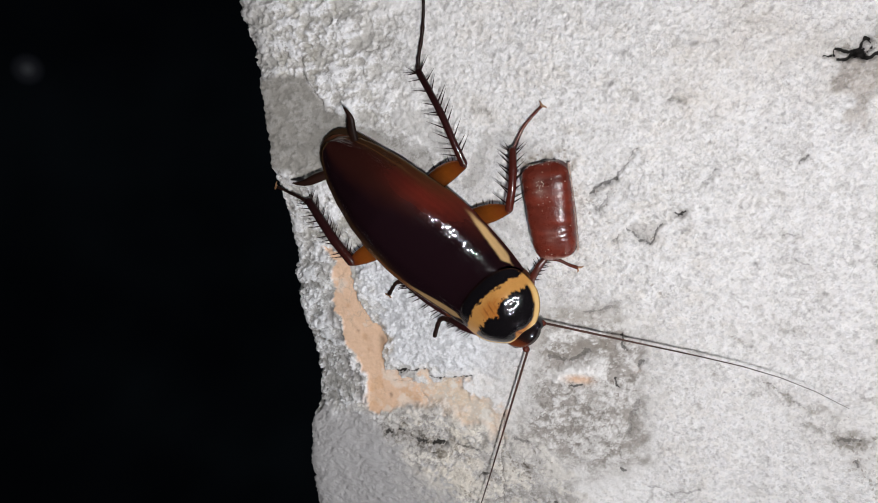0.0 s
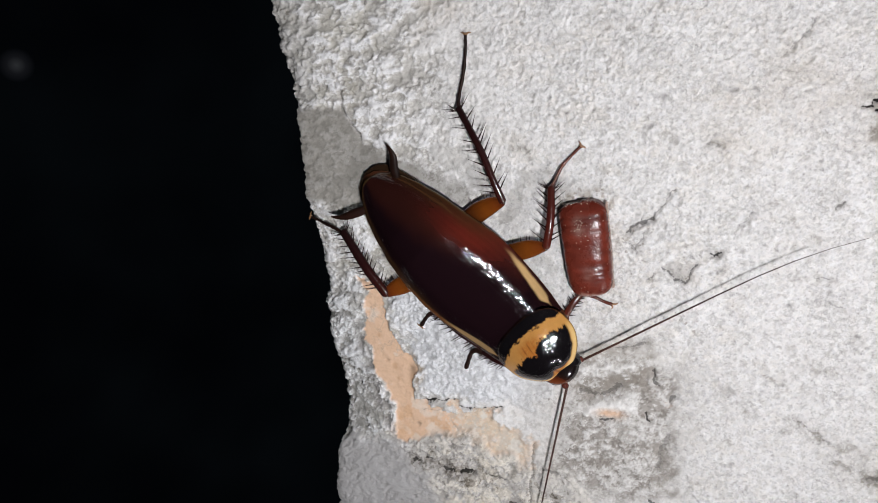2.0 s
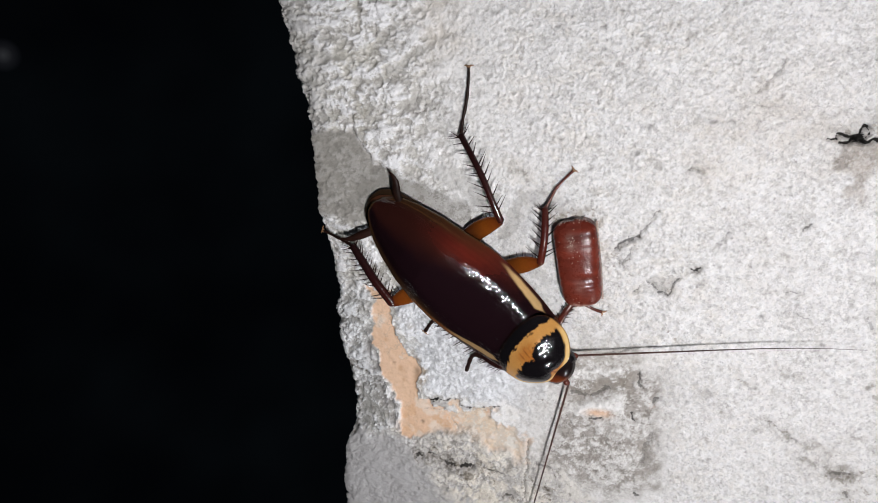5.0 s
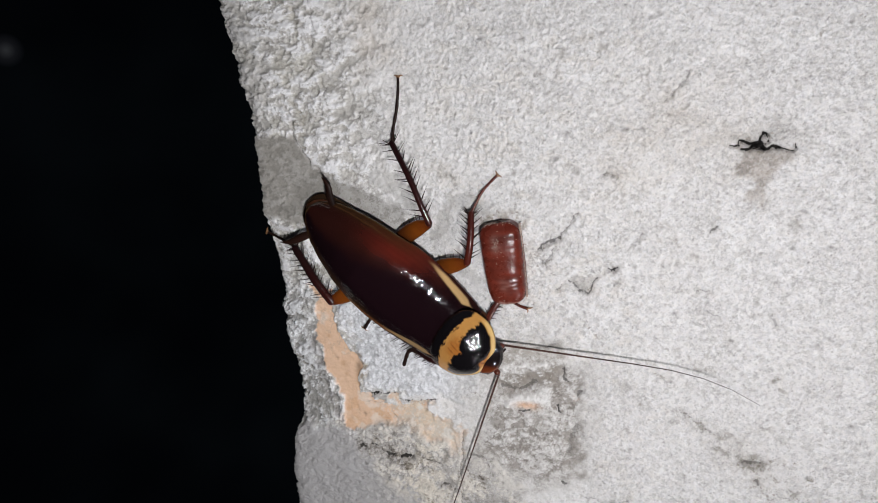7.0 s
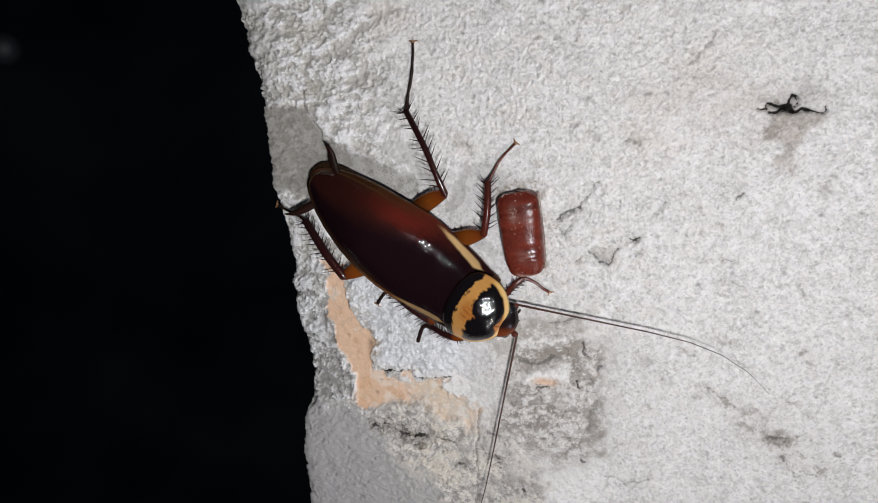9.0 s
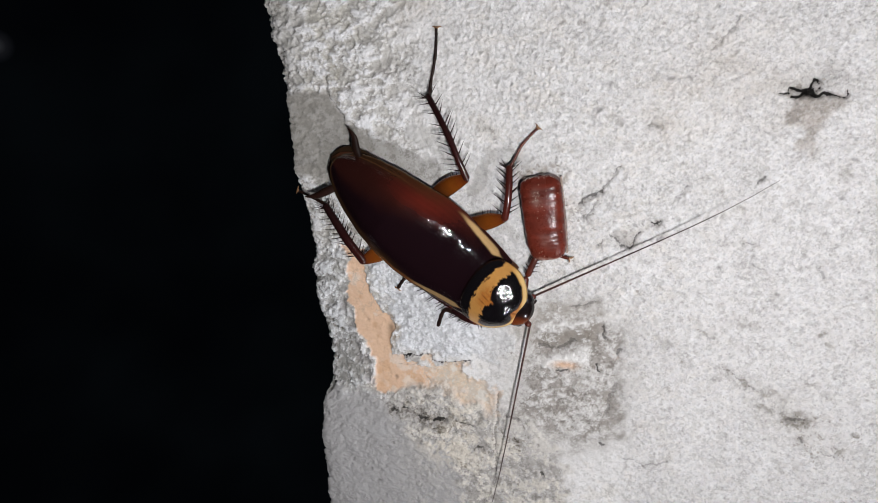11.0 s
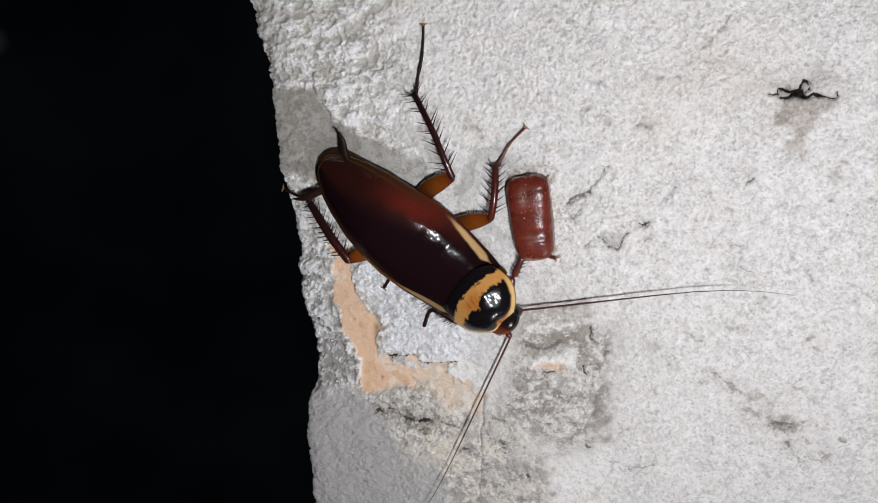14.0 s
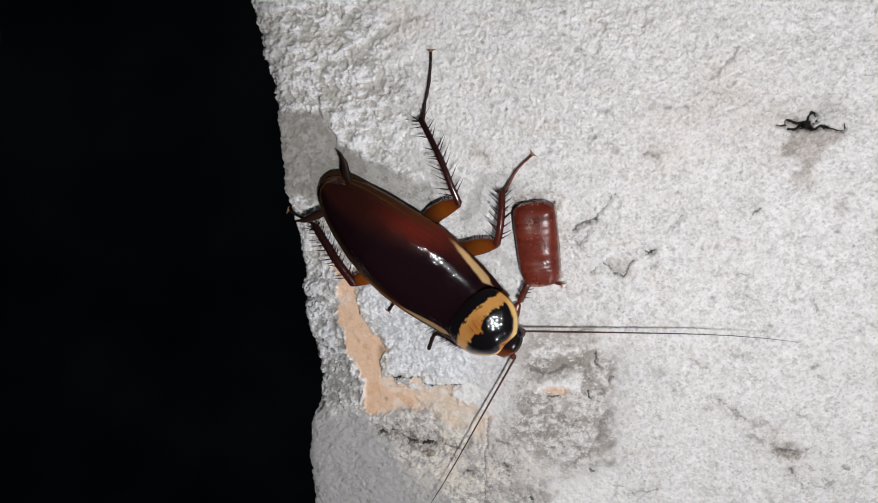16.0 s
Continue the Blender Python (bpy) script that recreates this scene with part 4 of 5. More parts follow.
def build_shield():
    r, a = np.linspace(0.0, 1, 64) ** 0.85, np.linspace(0, 2 * math.pi, 160, endpoint=False)
    R, A = np.meshgrid(r, a, indexing="ij")
    e = 2 / 2.35
    cx, sy = np.sign(np.cos(A)) * np.abs(np.cos(A)) ** e, np.sign(np.sin(A)) * np.abs(np.sin(A)) ** e
    X = -0.35 + np.where(cx > 0, 4.40, 2.6) * cx * R
    Y = 0.30 + 4.38 * sy * R * (1 - 0.10 * step_up(cx, 0.3, 1.0))
    Zt = 3.05 + 2.0 * (1 - R ** 1.9) - 0.30 * step_up(X, 0.5, 4.2) + 1.0 * step_up(X, -0.8, 4.0) * (1 - R ** 4) + 1.05 * step_up(-X, -0.5, 2.6) * R ** 2 * (1 - 0.75 * np.abs(sy) ** 3)
    # two low bulges
    for side in (1, -1):
        cy = 0.22 + 1.7 * side
        z0 = Zt.flat[np.argmin((X - 1.7) ** 2 + (Y - cy) ** 2)]
        flat = z0 - 0.19 * (X - 1.7) - side * 0.42 * (Y - cy)
        Zt = Zt + (flat - Zt) * 0.80 * np.exp(-((X - 1.7) / 1.9) ** 2 - ((Y - cy) / 1.25) ** 2)
    wob = field(R.shape, 0.10, 1.0, 33, 3)
    w2 = field(R.shape, 0.10, 0.5, 34, 2)
    black, yellow, orange, deep = np.array((0.006, 0.005, 0.006)), np.array((0.50, 0.25, 0.07)), np.array((0.33, 0.10, 0.014)), np.array((0.10, 0.030, 0.008))
    pale = np.array((0.66, 0.44, 0.17))
    C = np.empty(R.shape + (3,))
    C[...] = yellow
    y = Y - 0.22
    mid_band = np.exp(-((y - 0.1) / 1.5) ** 2) * step_up(X, -1.6, -0.6)
    C += (orange - C) * (0.75 * np.clip(mid_band + 0.3 * wob * mid_band, 0, 1))[..., None]
    C += (pale - C) * (step_up(R, 0.88, 0.94) * step_up(X, 0.2, 1.5))[..., None]
    # dark back edge and the fine dark streaks
    back = 1 - step_up(X - 0.052 * y ** 2 + 0.18 * wob + 0.10 * w2, -1.72, -1.50)
    C += (black - C) * back[..., None]
    streak = np.exp(-((np.sin(y * 5.2 + 0.9 * X) - 0.2) / 0.35) ** 2) * np.exp(-((y + 0.2) / 0.8) ** 2) * np.exp(-((X + 0.35) / 0.55) ** 2)
    C += (deep - C) * (0.8 * np.clip(streak, 0, 1))[..., None]
    # the two merged black blotches
    start = 0.12 - 0.33 * np.exp(-((y - 1.5) / 0.9) ** 2) + 0.42 * np.exp(-((y - 0.0) / 0.55) ** 2) + 0.35 * step_up(np.abs(y), 2.5, 3.4) + 0.16 * wob + 0.16 * w2
    front = 3.42 - 0.055 * (np.abs(y) - 1.0) ** 2 - 0.35 * np.exp(-((y + 0.2) / 0.45) ** 2)
    blot = step_up(X, start - 0.07, start + 0.10) * (1 - step_up(X + 0.06 * wob, front - 0.06, front + 0.08)) * (1 - step_up(R + 0.015 * wob, 0.885, 0.915))
    C += (black - C) * blot[..., None]
    seam = np.exp(-((y + 0.15) / 0.10) ** 2) * step_up(X, 2.8, 3.2)
    C += (deep - C) * (0.85 * seam)[..., None]
    rim = step_up(R, 0.975, 0.995)
    C += (deep * 0.4 - C) * (0.8 * rim)[..., None]
    low = np.stack([X[::-1], Y[::-1], Zt[::-1] - 0.16 - 0.5 * (1 - R[::-1] ** 2)], -1)
    P = np.concatenate([np.stack([X, Y, Zt], -1), low[1:]], 0)
    return sheet("pronotum", P, np.concatenate([C, C[::-1][1:]], 0), SHIELD, roach, "black head shield ringed in yellow", wrap=True)


shield = build_shield()


def head_colour(p):
    f = 1 / (1 + math.exp(-(1.6 * (p[0] - 4.9) - 5.5 * (p[1] + 0.55))))
    return np.array((0.008, 0.005, 0.005)) * (1 - f) + np.array((0.13, 0.030, 0.010)) * f


head = ball("head", (3.2, -0.1, 2.4), (2.05, 2.3, 1.25), HEAD, roach, "small glossy dark head with a red-brown face", head_colour)
ball("eye", (3.75, 1.4, 2.3), (1.0, 0.75, 0.95), HEAD, head, "black compound eye", lambda p: (0.006, 0.005, 0.006), turn=25)
ball("eye", (3.75, -1.55, 2.2), (0.95, 0.68, 0.85), HEAD, head, "", lambda p: (0.006, 0.005, 0.006), turn=-25)
ball("antenna_socket", (4.35, 1.95, 2.25), (0.38, 0.34, 0.34), RUST, head)
ball("antenna_socket", (5.2, -1.4, 2.2), (0.42, 0.36, 0.36), RUST, head)
tube("palp", [(4.5, -0.5, 1.4, 0.18), (4.9, -0.6, 1.0, 0.15), (5.0, -0.4, 0.5, 0.13)], DARK, head)
tube("palp", [(4.3, 0.5, 1.4, 0.18), (4.7, 0.7, 1.0, 0.15), (4.8, 0.9, 0.5, 0.13)], DARK, head)


# ---------------------------------------------------------------- legs
def cone_mesh():
    bm = bmesh.new()
    bmesh.ops.create_cone(bm, segments=6, radius1=0.5 * MM, radius2=0.02 * MM, depth=1.0 * MM, cap_ends=True)
    bmesh.ops.translate(bm, verts=bm.verts, vec=(0, 0, 0.5 * MM))
    data = bpy.data.meshes.new("spine")
    bm.to_mesh(data)
    bm.free()
    data.materials.append(DARK)
    return data


SPINE = cone_mesh()
spine_rng = random.Random(5)


def spines(limb, points, count, length, start=0.06, stop=0.98, sides=(1, -1), lean=0.9, up=0.25):
    line = smooth_line(points, 12)
    for side in sides:
        for i in range(count):
            s = start + (stop - start) * (i + spine_rng.uniform(0.15, 0.85)) / count
            k = min(int(s * (len(line) - 1)), len(line) - 2)
            p, d = line[k], line[k + 1][:3] - line[k][:3]
            d = d / np.linalg.norm(d)
            n = np.cross((0, 0, 1.0), d) * side
            way = n + d * lean * spine_rng.uniform(0.45, 1.15) + np.array((0, 0, spine_rng.uniform(-0.35, 0.25) + up * 0.5))
            way = Vector(way).normalized()
            le = length * spine_rng.uniform(0.75, 1.1)
            ob = new("spine", SPINE)
            ob.parent = limb
            foot = Vector(p[:3] + n * p[3] * 0.7) * MM
            q = way.to_track_quat("Z", "Y")
            ob.matrix_basis = Matrix.LocRotScale(foot, q, (0.18, 0.18, le))


def foot(points, parent=roach, label="", sole=DARK):
    fine = smooth_line(points, 8)
    knobs = [(*p[:3], p[3] * (0.90 + 0.22 * abs(math.sin(math.pi * i / 5.0)) ** 3)) for i, p in enumerate(fine)]
    t = tube("tarsus", knobs, sole, parent, label, sides=8, steps=1)
    a, b = np.array(points[-2][:3]), np.array(points[-1][:3])
    d = (b - a) / np.linalg.norm(b - a)
    n = np.cross((0, 0, 1.0), d)
    for s in (1, -1):
        c = [tuple(b) + (0.13,), tuple(b + d * 0.25 + n * s * 0.22) + (0.10,), tuple(b + d * 0.28 + n * s * 0.52 - np.array((0, 0, 0.15))) + (0.035,)]
        if parent is roach:
            tube("claw", c, CLAW, t, "pale hooked claw", sides=6, steps=3)
    ball("foot_pad", tuple(b + d * 0.12), (0.19, 0.19, 0.13), CLAW, t if parent is roach else parent, "", n=8)
    return t


def leg(femur, tibia, tarsus, count, length, tibia_flat=0.8, femur_sides=(1,), amber=True, sole=DARK, shin=((0, (0.042, 0.009, 0.006)), (0.4, (0.024, 0.006, 0.006)), (1, (0.010, 0.004, 0.004)))):
    f = tube("femur", femur, LIMB, roach, "flattened amber thigh" if amber else "", flat=0.55, sides=16,
             tints=[(0, (0.03, 0.009, 0.004)), (0.35, (0.06, 0.016, 0.004)), (0.6, (0.155, 0.041, 0.005)), (0.78, (0.135, 0.031, 0.005)), (0.92, (0.055, 0.011, 0.005)), (1, (0.035, 0.008, 0.006))])
    spines(f, femur, 6, 0.9, 0.35, 0.97, femur_sides, 0.35, 0.0)
    t = tube("tibia", tibia, LIMB, roach, "dark red spiny shin", flat=tibia_flat, sides=12,
             tints=shin)
    spines(t, tibia, count, length)
    end, before = np.array(tibia[-1]), np.array(tibia[-2])
    d = (end[:3] - before[:3]) / np.linalg.norm(end[:3] - before[:3])
    n = np.cross((0, 0, 1.0), d)
    for k in (-1.5, -0.9, -0.35, 0.4, 0.95, 1.5):
        way = Vector(n * k + d * 0.75 + np.array((0, 0, spine_rng.uniform(0.0, 0.4)))).normalized()
        ob = new("spur", SPINE)
        ob.parent = t
        ob.matrix_basis = Matrix.LocRotScale(Vector(end[:3] - d * 0.15 + n * np.sign(k) * end[3] * 0.6) * MM, way.to_track_quat("Z", "Y"), (0.16, 0.16, length * spine_rng.uniform(0.7, 0.95)))
    s = foot(tarsus, sole=sole)
    return f, t, s


# left hind, left middle, right hind
hind_left = leg([(-13.8, 3.6, 0.9, 0.95), (-13.7, 5.4, 1.1, 1.08), (-13.15, 7.3, 1.6, 0.94), (-12.5, 8.75, 2.2, 0.52)],
    [(-12.5, 8.95, 2.4, 0.42), (-14.6, 9.95, 2.5, 0.36), (-17.0, 11.0, 2.2, 0.37), (-19.0, 11.65, 1.8, 0.36), (-22.0, 12.5, 1.1, 0.36)],
    [(-22.0, 12.45, 1.0, 0.22), (-22.9, 13.6, 0.8, 0.18), (-24.1, 15.6, 0.55, 0.19), (-25.4, 17.4, 0.45, 0.15), (-26.2, 18.3, 0.35, 0.16)], 9, 1.95, femur_sides=(1,))
middle_left = leg([(-9.2, 3.6, 0.9, 0.85), (-8.2, 5.2, 1.15, 1.0), (-7.15, 7.0, 1.6, 0.92), (-6.25, 8.35, 2.0, 0.46)],
    [(-6.2, 8.5, 2.2, 0.42), (-7.3, 10.2, 2.1, 0.42), (-8.4, 11.5, 1.7, 0.42), (-9.8, 12.9, 1.1, 0.38)],
    [(-9.8, 12.8, 1.0, 0.20), (-10.15, 14.0, 0.8, 0.17), (-10.5, 15.2, 0.55, 0.18), (-10.55, 16.5, 0.42, 0.15), (-10.5, 17.8, 0.35, 0.16)], 8, 1.7, sole=RUST, shin=((0, (0.075, 0.014, 0.008)), (0.5, (0.060, 0.011, 0.008)), (1, (0.040, 0.009, 0.006))))
hind_right = leg([(-13.2, -3.6, 0.9, 0.9), (-14.0, -5.2, 1.1, 1.05), (-14.7, -6.7, 1.4, 0.98), (-15.2, -8.0, 1.7, 0.6)],
    [(-15.3, -8.2, 1.8, 0.55), (-18.2, -7.7, 1.8, 0.55), (-20.3, -7.3, 1.5, 0.54), (-23.3, -6.7, 1.0, 0.48)],
    [(-23.4, -6.8, 0.9, 0.24), (-24.2, -7.1, 0.7, 0.20), (-25.2, -7.5, 0.5, 0.18), (-27.4, -8.35, 0.3, 0.15)], 10, 1.8, femur_sides=(-1,))
# right middle and right front, mostly below the wing
leg([(-5.0, -2.5, 1.4, 0.8), (-4.2, -4.0, 1.3, 0.8), (-3.6, -5.2, 1.2, 0.45)],
    [(-3.6, -5.4, 1.0, 0.36), (-6.4, -6.0, 0.9, 0.36), (-9.3, -6.3, 0.7, 0.32)],
    [(-9.3, -6.2, 0.6, 0.26), (-10.1, -7.0, 0.5, 0.24), (-10.15, -7.8, 0.4, 0.21), (-10.0, -8.9, 0.3, 0.24)], 9, 1.4)
leg([(0.8, -1.8, 1.5, 0.7), (0.2, -3.4, 1.3, 0.7), (-0.4, -4.7, 1.2, 0.42)],
    [(-0.5, -4.8, 1.1, 0.38), (-1.7, -5.4, 1.0, 0.36), (-3.1, -5.8, 0.8, 0.30)],
    [(-3.1, -5.85, 0.7, 0.34), (-3.85, -6.5, 0.6, 0.28), (-3.85, -7.3, 0.45, 0.25), (-3.2, -8.9, 0.3, 0.27)], 9, 1.1)
# left front: its shin and foot shift a little
tube("femur", [(1.2, 1.6, 1.4, 0.6), (0.8, 2.8, 1.2, 0.6), (0.35, 3.8, 1.0, 0.4)], RUST, roach, "short brown thigh under the shield", flat=0.6)
FRONT = [(0.3, 3.7, 1.0, 0.38), (-0.1, 5.4, 0.9, 0.36), (-0.15, 6.5, 0.6, 0.30)]
front_shin = tube("tibia", FRONT, RUST, roach, "dark red spiny shin", flat=0.8)
spines(front_shin, FRONT, 6, 0.8)
tube("tarsus", [(-0.15, 6.5, 0.5, 0.24), (0.45, 7.0, 0.4, 0.2), (1.1, 7.35, 0.35, 0.18), (1.95, 7.6, 0.3, 0.17), (2.7, 7.95, 0.3, 0.2)], RUST, front_shin, sides=8)
for s in (1, -1):
    tube("claw", [(2.7, 7.95, 0.3, 0.14), (3.0, 8.02 + 0.22 * s, 0.25, 0.09), (3.1, 8.0 + 0.45 * s, 0.12, 0.04)], CLAW, front_shin, sides=6, steps=3)


# ---------------------------------------------------------------- antennae: chains of stiff pieces, whip-thin to the tip
SHARES = [0.20, 0.17, 0.15, 0.14, 0.12, 0.11, 0.11]
BENDS = [0.0, 0.0, 0.0, 0.15, 0.65, 1.4, 2.2]


def build_antenna(length, label):
    """A feeler in stiff pieces: a red-brown lower third, darker and whip-thin beyond."""
    out, done = [], 0.0

    def girth(v):
        return 0.018 + 0.118 * (1 - v) ** 1.1

    for i, share in enumerate(SHARES):
        le = length * share
        pts = [(le * k, 0, 0, girth(done + share * k)) for k in (0, 0.33, 0.67, 1)]
        name = "antenna" if i == 0 else "antenna_piece"
        out.append(tube(name, pts, FEELER if i < 2 else FEELER_TIP, roach if i == 0 else out[0], label if i == 0 else "", sides=8, steps=3))
        done += share
    return out


left_antenna = build_antenna(28.5, "long thread-like brown antenna")
right_antenna = build_antenna(31.0, "long thread-like brown antenna")


# ---------------------------------------------------------------- the egg case beside it
def build_case():
    n, m = 110, 60
    s, a = np.meshgrid(np.linspace(-1, 1, n), np.linspace(0, 2 * math.pi, m, endpoint=False), indexing="ij")
    s = np.sign(s) * np.abs(s) ** 0.8
    end = np.clip(1 - np.abs(s) ** 7, 0, 1) ** 0.33
    e = 2 / 2.5
    e = np.where(np.sin(a) > 0, e, 0.25)
    ca, sa = np.sign(np.cos(a)) * np.abs(np.cos(a)) ** e, np.sign(np.sin(a)) * np.abs(np.sin(a)) ** e
    ribs = 0.006 * np.sin(s * 26) * end
    wob = field(s.shape, 0.12, 1.3, 41, 3)
    X = (2.32 + ribs + 0.03 * wob - 0.10 * s * 0.5) * ca * end
    X = X * (1.0 + 0.09 * s)
    Y = 4.85 * s - 0.12 + 0.10 * (np.cos(a)) * (1 - end)
    Zt = 1.22 + (1 - 0.27 * np.clip(s + 0.5, 0, 0.22) - 0.08 * np.clip(s + 0.28, 0, 2)) * (1.42 + ribs + 0.03 * wob) * sa * np.where(sa > 0, np.clip(1 - np.abs(s) ** 5, 0, 1) ** 0.36 * (1 - 0.30 * step_up(s, 0.55, 1.0)), 1.0)
    C = np.empty(s.shape + (3,))
    C[...] = (0.118, 0.021, 0.0125)
    C *= (1 + 0.05 * np.sin(s * 26) + 0.22 * wob)[..., None]
    C += (np.array((0.34, 0.20, 0.16)) - C) * (0.55 * step_up(-s + 0.15 * wob, 0.90, 0.99))[..., None]
    dust = np.clip(np.exp(-((X + 0.35) ** 2 / 0.22 + (Y - 2.55) ** 2 / 0.55)) * (0.8 + 0.9 * wob) + 0.55 * np.exp(-((X - 0.2) ** 2 / 0.3 + (Y + 2.4) ** 2 / 0.4)) * (0.4 + wob), 0, 1) * (sa > 0)
    C += (np.array((0.36, 0.26, 0.22)) - C) * (0.60 * dust)[..., None]
    ob = sheet("egg_case", np.stack([X, Y, Zt], -1), np.clip(C, 0.004, 1), CASE, None, "", wrap=True, closed_ends=True)
    ob.matrix_world = Matrix(((math.cos(0.095), -math.sin(0.095), 0, -4.05 * MM), (0, 0, -1, -0.02 * MM), (math.sin(0.095), math.cos(0.095), 0, -1.22 * MM), (0, 0, 0, 1)))
    tagged(ob, "red-brown egg capsule with plaster dust stuck to the wall", "egg case")
    rng = random.Random(3)
    # toothed seam along one side
    bm = bmesh.new()
    for i in range(46):
        y = -4.3 + 8.6 * i / 45
        mm = Matrix.Translation((2.24 + 0.032 * y + rng.uniform(-0.04, 0.04), y, 0.95)) @ Matrix.Diagonal((0.16, 0.11, 0.22, 1))
        bmesh.ops.create_icosphere(bm, subdivisions=1, radius=1.0, matrix=mm)
    part("toothed_seam", bm, GRIT, ob, "pale toothed seam")
    bm = bmesh.new()
    for i in range(170):
        s = rng.random()
        if s < 0.26:
            x, y, zz = rng.gauss(0.0, 1.0), rng.uniform(-4.4, 4.6), 2.52
            zz -= 0.10 * abs(x) ** 2.5
        elif s < 0.38:
            x, y, zz = rng.gauss(-0.3, 0.4), rng.gauss(2.5, 0.6), 2.53
            zz -= 0.10 * abs(x) ** 2.5
        elif s < 0.75:
            y = rng.uniform(-4.5, 4.3)
            x, zz = 2.2 + 0.035 * y + rng.uniform(-0.1, 0.12), rng.uniform(0.3, 1.7)
        else:
            x, y, zz = rng.uniform(-2, 2), 4.75 + rng.uniform(-0.25, 0.1), rng.uniform(0.4, 2.2)
        r = rng.uniform(0.025, 0.095)
        mm = Matrix.Translation((x, y, zz)) @ Euler((rng.random() * 3, rng.random() * 3, 0)).to_matrix().to_4x4() @ Matrix.Diagonal((r, r * rng.uniform(0.6, 1), r * 0.7, 1))
        bmesh.ops.create_icosphere(bm, subdivisions=1, radius=1.0, matrix=mm)
    tagged(part("plaster_grit", bm, GRIT, ob, "plaster crumbs stuck to the shell", smooth=False), kind="stuff")


build_case()


# ---------------------------------------------------------------- what moves
# seconds; shift of the body along the wall (mm right, up); its turn; the head's own turn (degrees)
BODY = [(0.0, -0.25, 0.43, 0.3, -4), (0.5, -0.15, -0.1, -0.7, -7), (1.0, -0.15, -0.2, -0.9, -1), (1.5, 0.0, -0.13, -0.45, 3), (2.0, 0, 0, -0.1, 1), (2.5, 0, 0, 0, 0), (3.0, 0.05, 0.05, 0.15, 3), (3.5, -0.08, 0.13, 0.35, 5), (5.8, 0.32, 0.15, 3.7, 12),
        (6.5, 0.22, 0.35, 4.1, 13), (7.0, 0.10, 0.35, 3.9, 14), (7.5, 0.12, 0.85, 5.3, 13), (8.0, 0.15, 0.65, 4.8, 9), (8.5, 0.06, 0.85, 4.8, 13), (9.0, -0.25, 1.45, 6.2, 19), (9.2, -0.45, 1.85, 7.4, 24), (11.3, -0.70, 0.85, 4.5, 6),
        (11.5, -0.50, 0.60, 4.6, 0), (12.0, -0.48, 0.45, 4.2, -2), (13.0, -0.50, 0.45, 4.5, 0), (14.0, -0.58, 0.52, 4.6, 1), (15.0, -0.65, 0.58, 4.7, 1), (15.5, -0.65, 0.55, 4.7, 1), (16.0, -0.95, 0.75, 4.9, 4)]
# seconds; direction on the wall; bend towards the tip (degrees)
LEFT = [(0.0, -10, -8), (0.3, 5, 0), (0.6, 15, 1), (0.9, 20, -11), (1.2, 23, -9), (1.5, 29, 1), (1.8, 29, -6), (2.1, 31, -5), (2.4, 28, -6),
        (2.7, 25, 0), (3.0, 19, 3), (3.3, 18, 1), (3.6, 19, -2), (5.8, 2, -3), (6.1, 2, -8), (6.4, 0, -9), (6.7, -1, -9), (7.0, -4, -11),
        (7.2, -4, -8), (7.4, 4, -7), (7.6, 18, 3), (7.8, 28, -4), (8.0, 18, -6), (8.2, 2, 2), (8.4, 0, -2), (8.6, 1, -8), (8.8, -4, -9),
        (9.0, -9, -17), (9.2, -12, 8), (11.3, 29, 0), (11.5, 21, -7), (11.8, 18, -6), (12.0, 18, -9), (12.3, 17, -10), (12.6, 18, -9), (12.9, 18, -7),
        (13.2, 18, -11), (13.5, 14, -7), (13.8, 15, -6), (14.1, 9, -7), (14.4, 10, -8), (14.7, 9, -12), (15.0, 6, -8), (15.2, 5, -11), (15.4, 5, -13),
        (15.6, 5, -12), (15.8, 6, -11), (16.0, 4, -3)]
RIGHT = [(0.0, -109, -4), (0.3, -103, -4), (0.6, -100, -4), (0.9, -101, -4), (1.2, -102, -4), (1.5, -103, -4), (1.8, -105, -4), (2.1, -102, -4), (2.4, -106, -4),
        (2.7, -104, -4), (3.0, -108, -4), (3.3, -105, -4), (3.6, -105, -4), (5.8, -106, -4), (6.1, -106, -4), (6.4, -107, -4), (6.7, -108, -4), (7.0, -110, -4),
        (7.2, -111, -4), (7.4, -105, -4), (7.6, -92, -4), (7.8, -93, -4), (8.0, -97, -4), (8.2, -104, -4), (8.4, -104, -4), (8.6, -103, -4), (8.8, -101, -4),
        (9.0, -103, -4), (9.2, -98, -4), (11.3, -105, -4), (11.5, -110, -4), (11.8, -115, -4), (12.0, -114, -4), (12.3, -114, -4), (12.6, -115, -4), (12.9, -113, -4),
        (13.2, -115, -4), (13.5, -114, -4), (13.8, -115, -4), (14.1, -115, -4), (14.4, -117, -4), (14.7, -116, -4), (15.0, -117, -4), (15.2, -115, -4), (15.4, -117, -4),
        (15.6, -118, -4), (15.8, -118, -4), (16.0, -118, -4)]
# seconds; shift along the body, to its left and off the wall (mm); turn
SHIN = [(0.0, 0, 0, 0, 0), (3.7, 0, 0, 0, 0), (5.8, -0.1, 0.3, 0.1, 1), (8.3, -0.1, 0.3, 0.1, 1), (8.9, 0.1, 0.2, 0, -12), (9.2, 0.1, 0.2, 0, -12), (11.3, -0.2, 1.05, 0.7, 7), (16.0, -0.2, 1.05, 0.7, 7)]
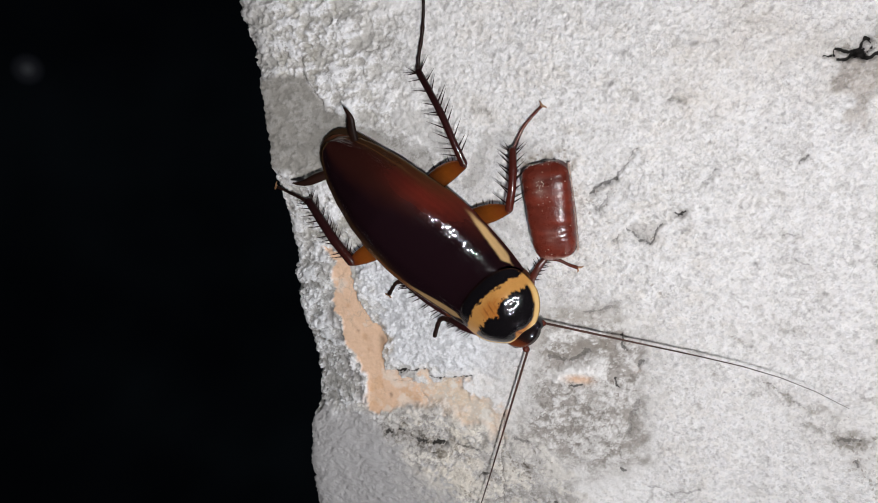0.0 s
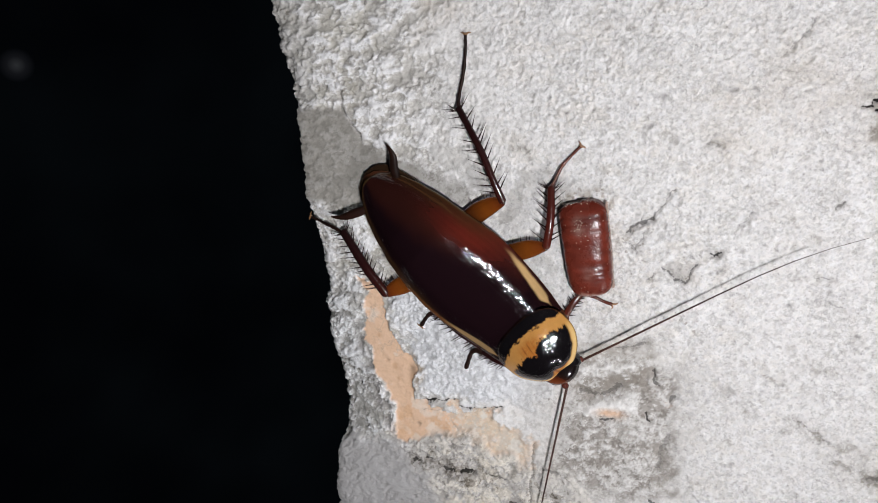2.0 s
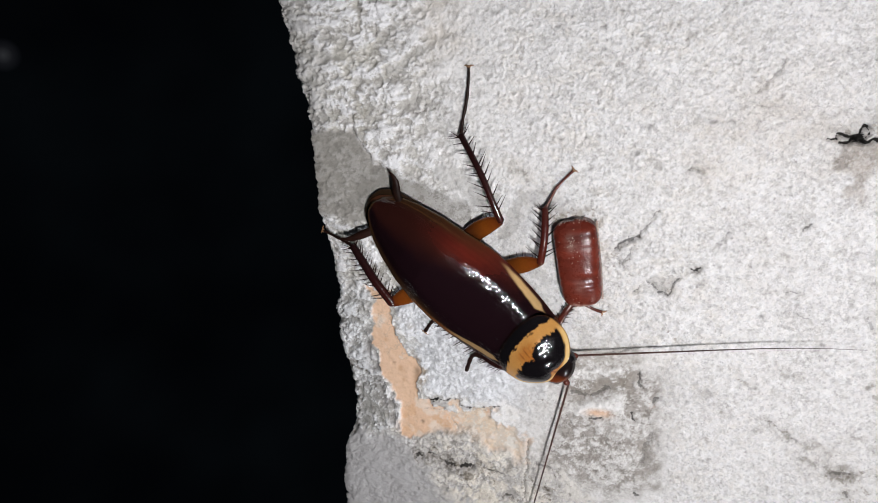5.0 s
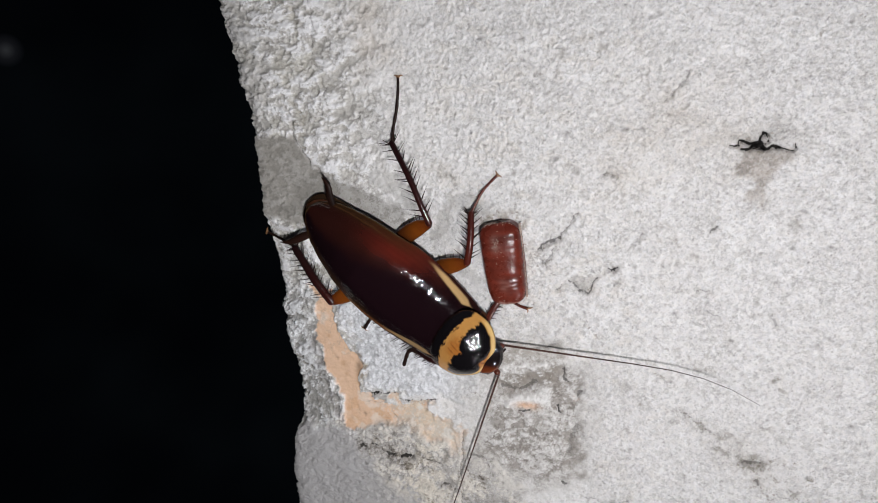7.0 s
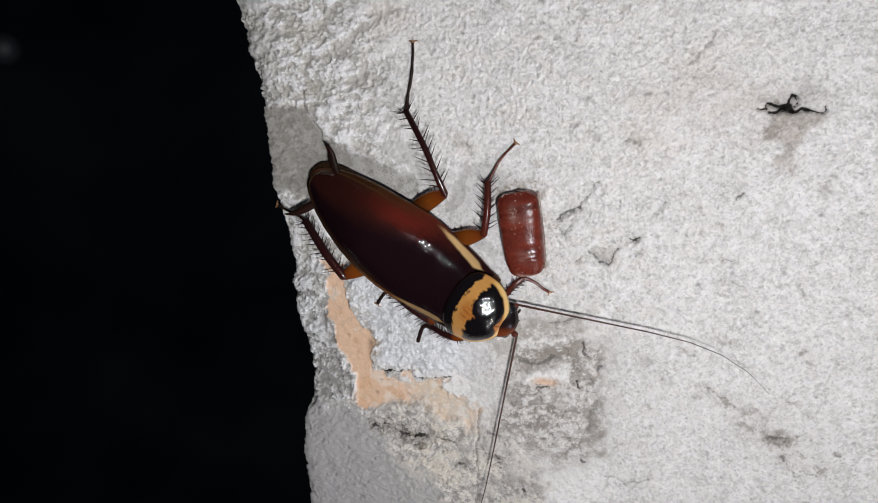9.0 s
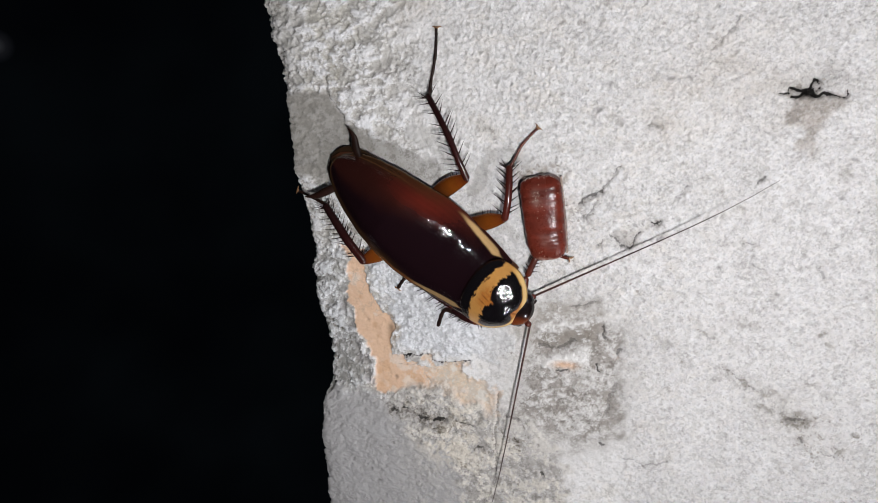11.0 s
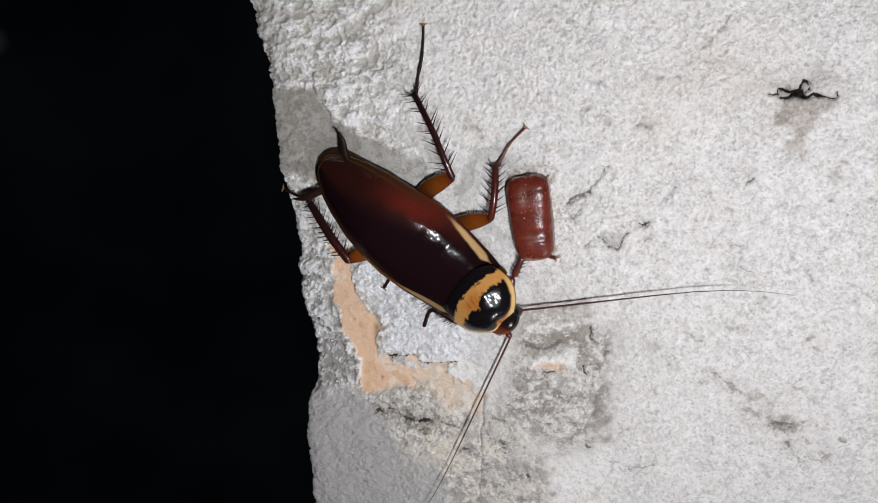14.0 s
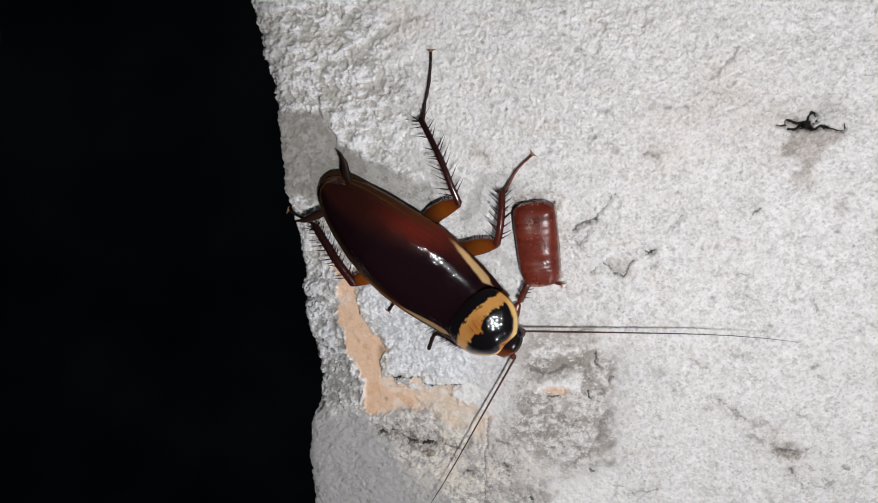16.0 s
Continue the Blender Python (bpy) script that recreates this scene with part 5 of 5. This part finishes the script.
# seconds; shift of thighs and shins along the wall (mm right, up), as the body leans over them; shift of the feet
LEGS = [(0.0, 0.0, -0.10, -0.05, -0.22), (3.7, 0.0, -0.12, -0.05, -0.22), (5.8, -0.2, -0.38, -0.10, -0.30), (9.2, -0.25, -0.40, -0.10, -0.30), (11.3, -0.42, -0.42, -0.18, -0.35), (16.0, -0.50, -0.42, -0.20, -0.38)]
PIVOT = Vector((0.64, 0.10, 0.0))


def about(p, degrees):
    return Matrix.Translation(p) @ Matrix.Rotation(radians(degrees), 4, "Z") @ Matrix.Translation(-p)


def body_pose(t, share=0.0):
    """The body's pose at t, with that share of the head's own turn."""
    cols = list(zip(*BODY))
    dx, dz, turn, own = (float(np.interp(t, cols[0], c)) for c in cols[1:])
    c, s = math.cos(TURN), math.sin(TURN)
    shift = Matrix.Translation((dx * c + dz * s, -dx * s + dz * c, 0))
    return shift @ about(PIVOT, turn) @ about(Vector((0.2, 0.15, 0)), own * share)


def metres(m):
    m = m.copy()
    m.translation = m.translation * MM
    return m


def motions():
    walk(body, [(t, metres(body_pose(t))) for t, *_ in BODY])
    walk(shield, [(t, metres(body_pose(t, 0.45))) for t, *_ in BODY])
    walk(head, [(t, metres(body_pose(t, 1.0))) for t, *_ in BODY])
    for pieces, rows, base, length, rise in ((left_antenna, LEFT, Vector((4.6, 2.15, 2.2)), 28.5, 1.5), (right_antenna, RIGHT, Vector((5.5, -1.5, 2.1)), 31.0, 1.5)):
        keys = [[] for _ in pieces]
        for t, way, bend in rows:
            foot_at = body_pose(t, 1.0) @ base
            keys[0].append((t, metres(Matrix.Translation(foot_at)) @ pose(0, 0, 0, 0, 0, way + 44) @ pose(0, 0, 0, 0, -rise, 0)))
            at, turn = Vector((length * SHARES[0], 0, 0)), 0.0
            for i in range(1, len(pieces)):
                turn = bend * BENDS[i]
                keys[i].append((t, pose(at.x * MM, at.y * MM, 0, 0, 0, turn)))
                at = at + Vector((math.cos(radians(turn)), math.sin(radians(turn)), 0)) * length * SHARES[i]
        for ob, k in zip(pieces, keys):
            walk(ob, k)
    c, s = math.cos(TURN), math.sin(TURN)
    for limb in (hind_left, middle_left, hind_right):
        for piece, k in zip(limb, (1, 1, 3)):
            walk(piece, [(row[0], metres(Matrix.Translation((row[k] * c + row[k + 1] * s, -row[k] * s + row[k + 1] * c, 0)))) for row in LEGS])
    walk(front_shin, [(t, metres(Matrix.Translation((a, b, up)) @ about(Vector((0.35, 3.8, 0)), w))) for t, a, b, up, w in SHIN])


motions()
